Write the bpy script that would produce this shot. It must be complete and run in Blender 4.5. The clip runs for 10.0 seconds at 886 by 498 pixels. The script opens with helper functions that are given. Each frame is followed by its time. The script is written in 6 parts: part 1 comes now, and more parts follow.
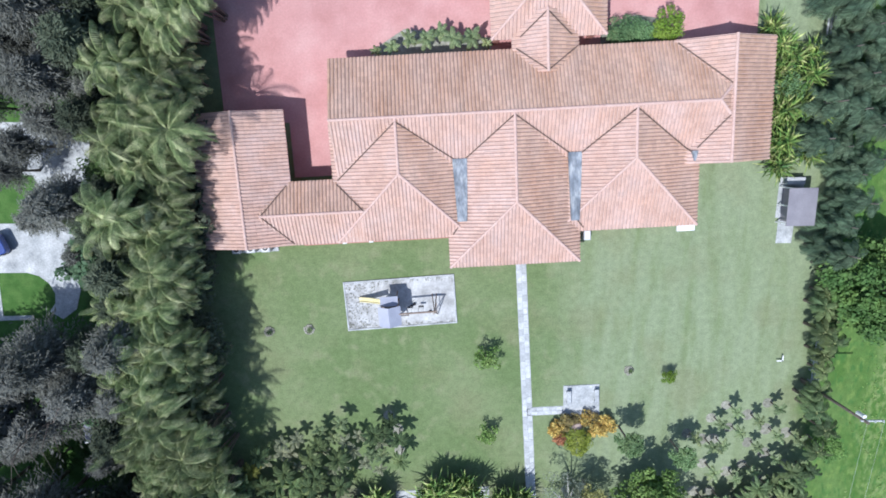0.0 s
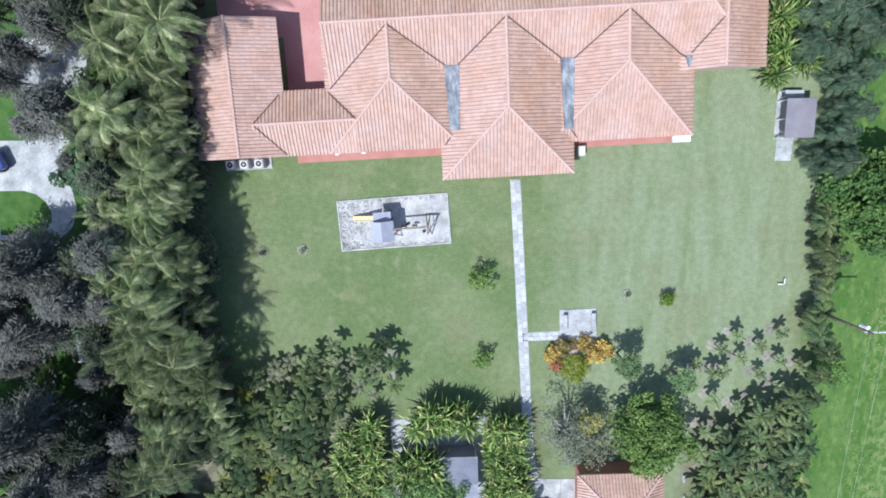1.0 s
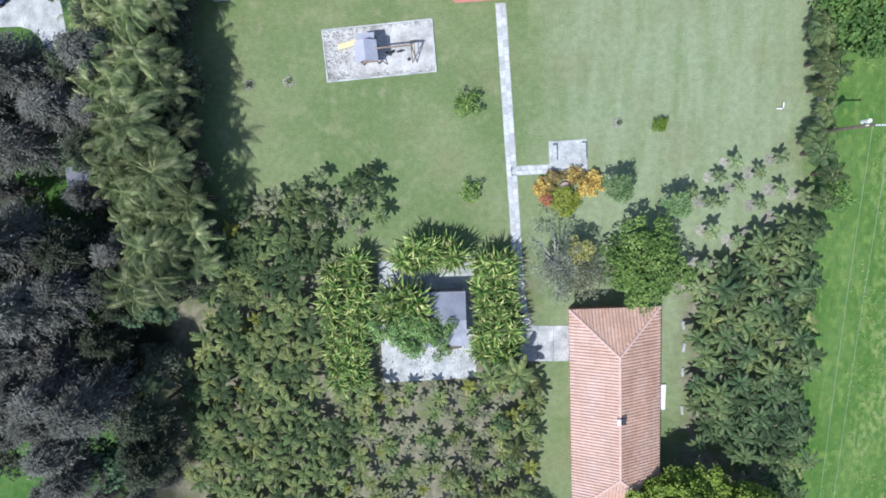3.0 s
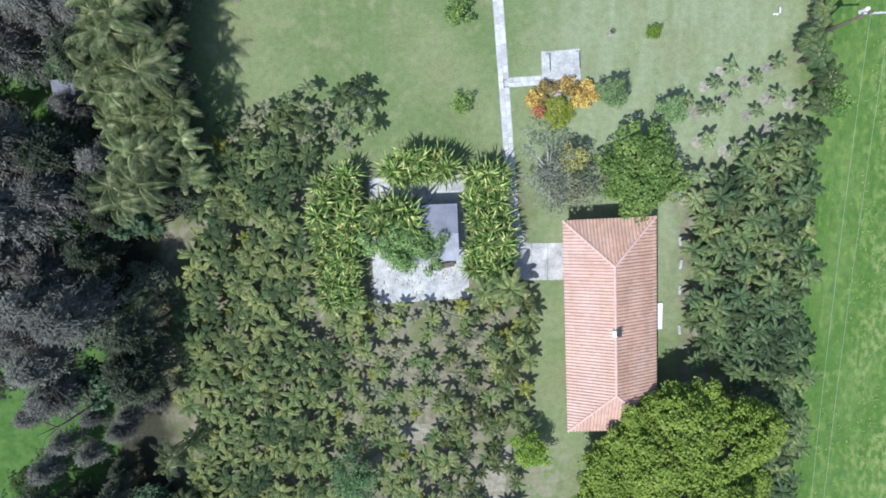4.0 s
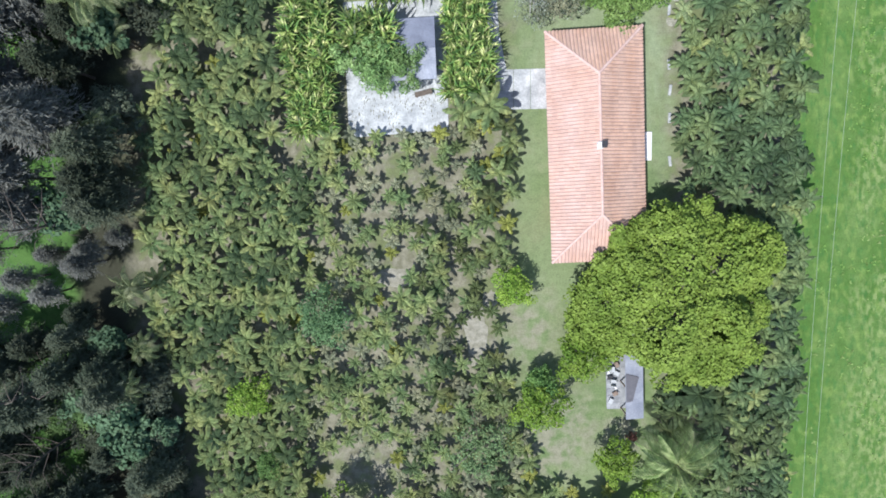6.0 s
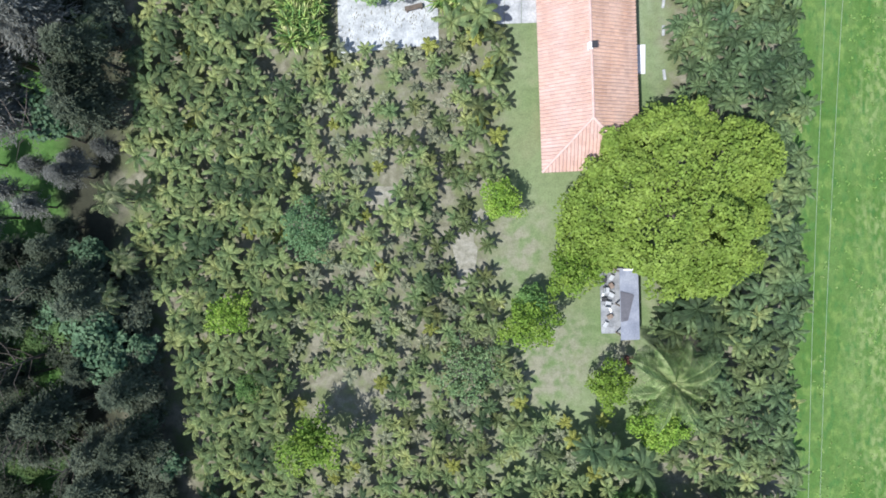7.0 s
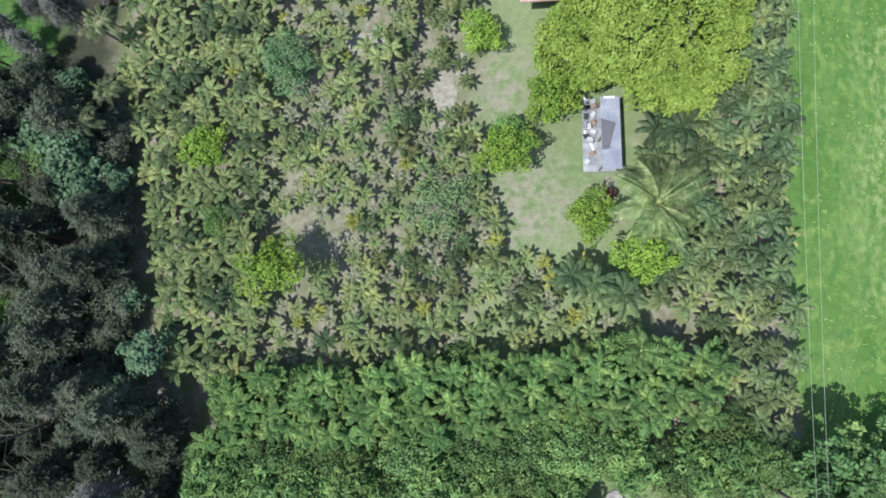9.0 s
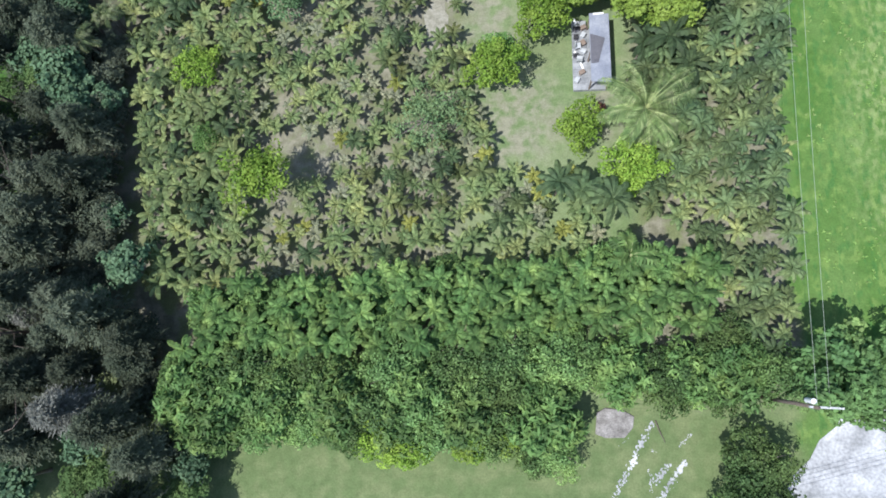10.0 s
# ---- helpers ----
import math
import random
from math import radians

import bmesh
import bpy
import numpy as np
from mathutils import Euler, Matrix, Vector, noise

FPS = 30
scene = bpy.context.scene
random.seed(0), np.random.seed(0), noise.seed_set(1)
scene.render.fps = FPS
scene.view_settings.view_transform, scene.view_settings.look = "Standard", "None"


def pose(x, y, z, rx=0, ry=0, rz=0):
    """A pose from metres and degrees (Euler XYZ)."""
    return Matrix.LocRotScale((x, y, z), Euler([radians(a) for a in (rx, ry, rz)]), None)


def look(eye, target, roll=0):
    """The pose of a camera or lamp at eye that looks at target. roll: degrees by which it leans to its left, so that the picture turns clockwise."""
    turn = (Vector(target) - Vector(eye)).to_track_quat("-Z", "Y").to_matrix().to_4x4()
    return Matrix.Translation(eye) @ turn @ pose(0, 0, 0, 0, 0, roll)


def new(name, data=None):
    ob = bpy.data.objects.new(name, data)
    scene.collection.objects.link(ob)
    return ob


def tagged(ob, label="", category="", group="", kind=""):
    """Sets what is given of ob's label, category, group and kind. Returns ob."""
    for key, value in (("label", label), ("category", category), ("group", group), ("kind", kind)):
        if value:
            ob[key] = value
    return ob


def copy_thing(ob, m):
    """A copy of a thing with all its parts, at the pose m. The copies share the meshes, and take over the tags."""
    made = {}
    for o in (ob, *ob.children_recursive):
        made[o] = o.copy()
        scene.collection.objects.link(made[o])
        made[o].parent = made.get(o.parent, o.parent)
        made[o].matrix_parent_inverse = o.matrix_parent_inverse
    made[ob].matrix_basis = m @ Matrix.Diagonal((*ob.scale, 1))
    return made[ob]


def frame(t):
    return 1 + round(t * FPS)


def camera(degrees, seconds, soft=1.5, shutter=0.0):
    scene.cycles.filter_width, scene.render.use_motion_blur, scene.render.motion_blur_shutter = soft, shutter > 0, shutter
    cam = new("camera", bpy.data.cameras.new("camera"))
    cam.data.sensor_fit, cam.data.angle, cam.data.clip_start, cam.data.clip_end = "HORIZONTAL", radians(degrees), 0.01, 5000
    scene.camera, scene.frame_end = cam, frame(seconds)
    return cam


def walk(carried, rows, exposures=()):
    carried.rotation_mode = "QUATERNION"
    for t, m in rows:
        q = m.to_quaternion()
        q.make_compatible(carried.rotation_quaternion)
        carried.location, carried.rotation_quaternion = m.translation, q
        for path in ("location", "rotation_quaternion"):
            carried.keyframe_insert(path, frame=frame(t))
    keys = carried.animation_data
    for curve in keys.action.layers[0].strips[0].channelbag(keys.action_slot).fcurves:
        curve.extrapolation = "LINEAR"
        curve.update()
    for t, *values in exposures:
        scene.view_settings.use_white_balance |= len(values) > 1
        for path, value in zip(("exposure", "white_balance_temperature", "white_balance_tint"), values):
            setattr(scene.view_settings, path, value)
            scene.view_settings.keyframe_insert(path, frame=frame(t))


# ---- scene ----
cam = camera(80.0, 10.0, soft=1.75)
ROWS = [
    (0, -0.00, 0.00, 46.15, -10.99, -0.86, 0.00),
    (0.5, 0.64, -4.12, 46.70, -10.31, -0.38, 0.02),
    (1, 1.40, -8.28, 47.33, -9.68, 0.18, -0.15),
    (1.5, 2.31, -12.59, 47.87, -9.07, 0.86, -0.47),
    (2, 3.20, -16.95, 48.35, -8.50, 1.55, -0.63),
    (2.5, 3.88, -21.17, 48.74, -7.98, 2.07, -0.67),
    (4, 5.26, -33.49, 49.17, -7.24, 2.56, -1.05),
    (4.5, 5.50, -37.64, 48.89, -6.92, 2.38, -1.09),
    (5, 5.78, -41.85, 48.66, -6.58, 2.23, -1.22),
    (5.5, 6.30, -46.34, 48.57, -5.91, 2.34, -1.10),
    (7, 9.08, -61.70, 47.41, -1.19, 4.10, -0.27),
    (7.5, 10.08, -66.78, 46.82, 0.66, 4.76, 0.11),
    (8, 11.08, -71.86, 46.15, 2.63, 5.33, 0.52),
    (8.5, 11.99, -76.79, 45.46, 4.74, 5.82, 0.94),
    (9, 12.91, -81.90, 44.64, 6.70, 6.24, 1.53),
    (9.5, 13.83, -86.89, 43.53, 8.77, 6.67, 2.02),
    (10, 14.75, -91.62, 42.21, 10.78, 7.05, 2.47),
]
walk(cam, [(t, pose(*p)) for t, *p in ROWS],
     [(0, 0.16, 5950, 10), (2.5, 0.17, 6100, 10), (5, 0.29, 6200, 10), (7, 0.4, 6250, 10), (10, 0.45, 6250, 10)])

# ---- world and sun ----
SHADE_X, SHADE_Y = 0.38, 0.38
world = bpy.data.worlds.new("sky")
scene.world = world
world.use_nodes = True
sky = world.node_tree.nodes.new("ShaderNodeTexSky")
sky.sky_type, sky.sun_disc = "NISHITA", False
sky.sun_elevation, sky.sun_rotation = radians(61.7), math.atan2(-SHADE_X, -SHADE_Y)
world.node_tree.nodes["Background"].inputs["Strength"].default_value = 0.13
world.node_tree.links.new(sky.outputs[0], world.node_tree.nodes["Background"].inputs["Color"])
sun = new("sun", bpy.data.lights.new("sun", "SUN"))
sun.data.energy, sun.data.angle, sun.data.color = 4.15, radians(0.6), (1.0, 0.975, 0.93)
sun.matrix_basis = look((-SHADE_X * 80, -SHADE_Y * 80, 80), (0, 0, 0))


# ---- materials ----
def surface(name, stops, scale=1.0, fine=14.0, rough=0.85, bump=0.3, island=0.0, random_value=0.0, metal=0.0, thin=0.0,
            patch=0.0, patch_scale=0.25, depth=0.02, stretch=None, gloss=0.25):
    """Colour stops mixed by a coarse noise, finer grain over it; island / random_value: spread between pieces; thin: light let through."""
    m = bpy.data.materials.new(name)
    m.use_nodes = True
    t = m.node_tree
    n, ln = t.nodes, t.links
    p = n["Principled BSDF"]
    p.inputs["Roughness"].default_value, p.inputs["Metallic"].default_value = rough, metal
    p.inputs["Specular IOR Level"].default_value = gloss
    geo = n.new("ShaderNodeNewGeometry")
    at = geo.outputs["Position"]
    if stretch:
        mp = n.new("ShaderNodeMapping")
        mp.inputs["Scale"].default_value = stretch
        ln.new(at, mp.inputs["Vector"])
        at = mp.outputs["Vector"]

    def tex(s, detail=4.0):
        x = n.new("ShaderNodeTexNoise")
        x.inputs["Scale"].default_value, x.inputs["Detail"].default_value = s, detail
        ln.new(at, x.inputs["Vector"])
        return x.outputs["Fac"]

    ramp = n.new("ShaderNodeValToRGB")
    while len(ramp.color_ramp.elements) < len(stops):
        ramp.color_ramp.elements.new(0.5)
    for i, (e, c) in enumerate(zip(ramp.color_ramp.elements, stops)):
        e.position = 0.3 + 0.4 * i / max(1, len(stops) - 1)
        e.color = (*c, 1)
    ln.new(tex(scale), ramp.inputs["Fac"])
    colour = ramp.outputs["Color"]
    grain = tex(fine, 6.0)

    def scaled(source, low, high, colour):
        r = n.new("ShaderNodeMapRange")
        r.inputs["From Min"].default_value, r.inputs["From Max"].default_value = 0.25, 0.75
        r.inputs["To Min"].default_value, r.inputs["To Max"].default_value = low, high
        ln.new(source, r.inputs["Value"])
        x = n.new("ShaderNodeVectorMath")
        x.operation = "SCALE"
        ln.new(colour, x.inputs[0])
        ln.new(r.outputs["Result"], x.inputs["Scale"])
        return x.outputs["Vector"]

    colour = scaled(grain, 1 - 0.6 * bump, 1 + 0.6 * bump, colour)
    if patch:
        colour = scaled(tex(patch_scale, 3.0), 1 - patch, 1 + patch, colour)
    if island:
        r = n.new("ShaderNodeMapRange")
        r.inputs["From Min"].default_value, r.inputs["From Max"].default_value = -0.0, 1.0
        colour = scaled(geo.outputs["Random Per Island"], 1 - island, 1 + island, colour)
    if random_value:
        info = n.new("ShaderNodeObjectInfo")
        colour = scaled(info.outputs["Random"], 1 - random_value, 1 + random_value, colour)
    ln.new(colour, p.inputs["Base Color"])
    b = n.new("ShaderNodeBump")
    b.inputs["Strength"].default_value, b.inputs["Distance"].default_value = min(1.0, bump), depth
    ln.new(grain, b.inputs["Height"])
    ln.new(b.outputs["Normal"], p.inputs["Normal"])
    if thin:
        tr = n.new("ShaderNodeBsdfTranslucent")
        ln.new(colour, tr.inputs["Color"])
        mix = n.new("ShaderNodeMixShader")
        mix.inputs[0].default_value = thin
        ln.new(p.outputs[0], mix.inputs[1])
        ln.new(tr.outputs[0], mix.inputs[2])
        ln.new(mix.outputs[0], n["Material Output"].inputs["Surface"])
    return m


def leaf(name, *stops, scale=0.5, island=0.25, value=0.15, thin=0.3, rough=0.6, gloss=0.2):
    return surface(name, stops, scale=scale, fine=5.0, rough=rough, bump=0.15, island=island, random_value=value, thin=thin, gloss=gloss)


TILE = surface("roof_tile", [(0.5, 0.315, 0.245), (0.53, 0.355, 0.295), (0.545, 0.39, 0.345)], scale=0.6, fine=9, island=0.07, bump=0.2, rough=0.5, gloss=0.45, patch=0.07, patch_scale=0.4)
# shade-side copy of the tile: browner and a little darker
TILE_WARM = surface("shade_side_roof_tile", [(0.47, 0.285, 0.2), (0.51, 0.335, 0.255), (0.53, 0.37, 0.3)], scale=0.6, fine=9, island=0.08, bump=0.2, rough=0.5, gloss=0.4, patch=0.14, patch_scale=0.7, stretch=(1.0, 0.35, 1.0))
CAP = surface("ridge_cap_tile", [(0.55, 0.37, 0.32), (0.6, 0.44, 0.39)], scale=2, fine=9, island=0.1, bump=0.25)
VALLEY = surface("valley_metal", [(0.1, 0.07, 0.06), (0.16, 0.11, 0.09)], scale=2, rough=0.7)
FLASH = surface("grey_roof_membrane", [(0.15, 0.17, 0.2), (0.24, 0.265, 0.3), (0.4, 0.42, 0.44)], scale=2.2, fine=8, bump=0.5, rough=0.6, patch=0.25, patch_scale=1.0, stretch=(1.0, 0.4, 1.0))
WALL = surface("red_render", [(0.43, 0.2, 0.17), (0.51, 0.255, 0.22)], scale=0.8, fine=20, bump=0.2)
DRIVE = surface("red_drive", [(0.47, 0.235, 0.225), (0.54, 0.29, 0.28), (0.58, 0.34, 0.33)], scale=0.4, fine=6, bump=0.15, patch=0.1, patch_scale=0.12)
WHITE = surface("white_paint", [(0.72, 0.74, 0.76), (0.82, 0.83, 0.84)], scale=1, fine=15, bump=0.15, rough=0.5)
CONCRETE = surface("pale_concrete", [(0.3, 0.32, 0.335), (0.43, 0.45, 0.465), (0.54, 0.56, 0.575)], scale=0.9, fine=7, bump=0.4, patch=0.15, patch_scale=0.5)
DECK = surface("grey_deck_board", [(0.19, 0.2, 0.215), (0.31, 0.32, 0.335)], scale=1.5, fine=10, bump=0.4, random_value=0.2)
STONE = surface("path_stone", [(0.42, 0.44, 0.46), (0.54, 0.56, 0.58)], scale=2, fine=9, bump=0.35, random_value=0.14)
SAND = surface("white_sand", [(0.31, 0.31, 0.305), (0.46, 0.465, 0.47), (0.54, 0.55, 0.555)], scale=0.7, fine=5, bump=0.3, patch=0.12, patch_scale=0.7)
OLDSLAB = surface("lichened_concrete", [(0.14, 0.132, 0.122), (0.23, 0.218, 0.208), (0.33, 0.315, 0.305)], scale=1.6, fine=9, bump=0.6, patch=0.2, patch_scale=1.2)
GRAVEL = surface("bright_gravel", [(0.27, 0.28, 0.29), (0.4, 0.41, 0.43), (0.52, 0.53, 0.55)], scale=0.6, fine=5, bump=0.5, patch=0.2, patch_scale=0.3)
TIMBER = surface("weathered_timber", [(0.2, 0.15, 0.12), (0.3, 0.24, 0.2)], scale=3, fine=25, bump=0.4)
POLEWOOD = surface("dark_pole_timber", [(0.1, 0.085, 0.07), (0.16, 0.13, 0.11)], scale=3, fine=25, bump=0.4)
CANVAS = surface("lavender_grey_canvas", [(0.36, 0.38, 0.47), (0.44, 0.46, 0.55)], scale=1, fine=18, bump=0.15)
YELLOW = surface("yellow_plastic", [(0.68, 0.6, 0.33), (0.74, 0.67, 0.4)], scale=2, fine=10, bump=0.05, rough=0.35, gloss=0.5)
SHEET = surface("grey_metal_sheet", [(0.155, 0.17, 0.22), (0.22, 0.24, 0.3)], scale=0.8, fine=6, bump=0.2, rough=0.55, patch=0.15)
DARKSHEET = surface("dark_grey_sheet", [(0.21, 0.2, 0.23), (0.28, 0.27, 0.3)], scale=0.8, fine=10, bump=0.2, rough=0.6)
DARKPATCH = surface("dark_roof_patch", [(0.1, 0.098, 0.115), (0.15, 0.148, 0.165)], scale=1.5, fine=10, bump=0.3, rough=0.6)
DARK = surface("dark_metal", [(0.03, 0.03, 0.035), (0.06, 0.06, 0.065)], scale=3, fine=12, bump=0.2, rough=0.5)
GREYBOX = surface("grey_painted_metal", [(0.4, 0.42, 0.44), (0.5, 0.52, 0.54)], scale=3, fine=12, bump=0.15, rough=0.5)
BLUE = surface("blue_car_paint", [(0.03, 0.06, 0.24), (0.04, 0.08, 0.3)], scale=2, fine=8, bump=0.02, rough=0.25, gloss=0.6)
BLUEGREY = surface("blue_grey_sheet", [(0.22, 0.24, 0.295), (0.32, 0.34, 0.395)], scale=1.2, fine=8, bump=0.3, rough=0.55, patch=0.15)
CABLE = surface("pale_cable", [(0.36, 0.42, 0.34), (0.44, 0.48, 0.4)], scale=2, rough=0.5)
ROCK = surface("pinkish_rock", [(0.4, 0.3, 0.27), (0.52, 0.42, 0.38)], scale=4, fine=14, bump=0.6)
MULCH = surface("pale_mulch", [(0.19, 0.19, 0.155), (0.265, 0.265, 0.22), (0.34, 0.335, 0.29)], scale=3, fine=18, bump=0.6, random_value=0.15)
SOIL = surface("bare_soil", [(0.2, 0.195, 0.15), (0.27, 0.26, 0.21), (0.34, 0.33, 0.28)], scale=2, fine=14, bump=0.6)
BARK = surface("grey_bark", [(0.14, 0.12, 0.1), (0.26, 0.23, 0.2)], scale=3, fine=16, bump=0.6)
PALEBARK = surface("pale_bark", [(0.34, 0.33, 0.31), (0.46, 0.45, 0.43)], scale=3, fine=16, bump=0.5)

L_NURSERY = leaf("nursery_palm_leaf", (0.082, 0.13, 0.055), (0.143, 0.186, 0.075), (0.23, 0.25, 0.095), scale=0.5, value=0.4, thin=0.22)
L_NURSERY_DARK = leaf("dark_nursery_palm_leaf", (0.056, 0.096, 0.047), (0.094, 0.14, 0.062), (0.16, 0.2, 0.08), scale=0.3, value=0.3, thin=0.22)
L_YELLOW = leaf("yellow_palm_leaf", (0.2, 0.235, 0.06), (0.33, 0.345, 0.09))
L_DULL = leaf("dull_palm_leaf", (0.155, 0.18, 0.115), (0.22, 0.24, 0.155), (0.3, 0.3, 0.19), scale=0.5)
L_LIGHTPALM = leaf("pale_palm_leaf", (0.17, 0.24, 0.12), (0.24, 0.31, 0.16), (0.32, 0.36, 0.17), scale=0.6)
L_COCO = leaf("tall_palm_leaf", (0.07, 0.112, 0.048), (0.18, 0.236, 0.1), (0.56, 0.58, 0.33), scale=1.1, rough=0.38, gloss=0.4, island=0.18, value=0.3, thin=0.1)
RIB = surface("pale_midrib", [(0.26, 0.3, 0.13), (0.36, 0.39, 0.2)], scale=1.5, fine=8, bump=0.1, rough=0.5)
L_ARECA = leaf("areca_leaf", (0.05, 0.125, 0.032), (0.11, 0.2, 0.05), (0.24, 0.32, 0.085), (0.58, 0.58, 0.27), scale=1.6, island=0.5, gloss=0.3, rough=0.5, thin=0.2)
L_COCONUT = leaf("coconut_leaf", (0.075, 0.13, 0.045), (0.16, 0.23, 0.08), (0.4, 0.46, 0.22), scale=1.4, rough=0.35, gloss=0.4, thin=0.1)
PALERIB = surface("cream_midrib", [(0.26, 0.31, 0.12), (0.38, 0.42, 0.2)], scale=1.5, fine=8, bump=0.1, rough=0.5)
L_BIG = leaf("lime_tree_leaf", (0.14, 0.218, 0.036), (0.188, 0.272, 0.048), (0.24, 0.325, 0.066), scale=0.6, island=0.2, value=0.0, thin=0.16)
L_TREE = leaf("green_tree_leaf", (0.085, 0.18, 0.055), (0.14, 0.255, 0.075), (0.2, 0.32, 0.09), scale=0.5)
L_BRIGHT = leaf("bright_shrub_leaf", (0.13, 0.24, 0.035), (0.205, 0.325, 0.05), (0.3, 0.41, 0.075), scale=0.6)
L_LIGHTTREE = leaf("light_tree_leaf", (0.14, 0.24, 0.1), (0.2, 0.31, 0.14), (0.27, 0.37, 0.165), scale=0.8)
L_BLUE = leaf("bluish_tree_leaf", (0.11, 0.215, 0.095), (0.165, 0.29, 0.13), (0.22, 0.35, 0.16), scale=0.6)
L_WOOD = leaf("grey_green_wood_leaf", (0.135, 0.142, 0.124), (0.205, 0.213, 0.19), (0.28, 0.286, 0.26), scale=0.35, island=0.2, value=0.16, gloss=0.02)
L_DARKWOOD = leaf("dark_wood_leaf", (0.066, 0.086, 0.058), (0.105, 0.128, 0.088), (0.155, 0.178, 0.124), scale=0.35, island=0.12, value=0.25, gloss=0.05)
L_BLUEWOOD = leaf("bluish_wood_leaf", (0.065, 0.125, 0.068), (0.1, 0.17, 0.095), (0.14, 0.22, 0.125), scale=0.6, island=0.25, gloss=0.1)
L_WOODGREEN = leaf("soft_green_wood_leaf", (0.06, 0.12, 0.045), (0.1, 0.165, 0.06), (0.15, 0.22, 0.075), scale=0.4, island=0.12, value=0.2, gloss=0.05)
L_GREY = leaf("silvery_leaf", (0.17, 0.205, 0.15), (0.28, 0.32, 0.245), (0.4, 0.43, 0.36), scale=0.9, island=0.35)
L_SMALL = leaf("small_hedge_leaf", (0.08, 0.16, 0.058), (0.13, 0.225, 0.078), (0.21, 0.31, 0.1), scale=0.22, island=0.35, value=0.4)
L_MID = leaf("fresh_green_tree_leaf", (0.12, 0.21, 0.055), (0.18, 0.29, 0.08), (0.25, 0.36, 0.11), scale=0.6, island=0.3)
L_PINE = leaf("light_needle_leaf", (0.115, 0.22, 0.075), (0.205, 0.335, 0.12), (0.31, 0.43, 0.175), scale=1.0, island=0.35)
L_FLOWER = leaf("yellow_blossom", (0.45, 0.45, 0.15), (0.62, 0.6, 0.25), scale=1.0)
L_ORANGE = leaf("orange_croton_leaf", (0.34, 0.2, 0.06), (0.58, 0.42, 0.12), (0.7, 0.6, 0.22), scale=2.2, island=0.45)
L_PINK = leaf("salmon_croton_leaf", (0.3, 0.13, 0.08), (0.52, 0.25, 0.13), scale=2.0, island=0.4)
L_OLIVE = leaf("olive_croton_leaf", (0.17, 0.14, 0.07), (0.33, 0.27, 0.1), scale=2.0, island=0.4)
L_WEED = leaf("field_grass_leaf", (0.12, 0.24, 0.05), (0.18, 0.29, 0.08), (0.26, 0.33, 0.13), scale=0.25, island=0.3)
L_HEDGE = leaf("hedge_leaf", (0.075, 0.155, 0.05), (0.125, 0.22, 0.07), (0.22, 0.32, 0.095), scale=0.6, island=0.3, value=0.18)
L_LIMEY = leaf("yellow_lime_leaf", (0.24, 0.31, 0.045), (0.34, 0.41, 0.07), (0.44, 0.49, 0.11), scale=1.2)
L_RED = leaf("purple_red_leaf", (0.12, 0.06, 0.05), (0.22, 0.1, 0.08), scale=1.0)
L_MAST = leaf("dark_drooping_leaf", (0.055, 0.098, 0.065), (0.095, 0.148, 0.09), (0.15, 0.205, 0.125), scale=0.5, island=0.35)


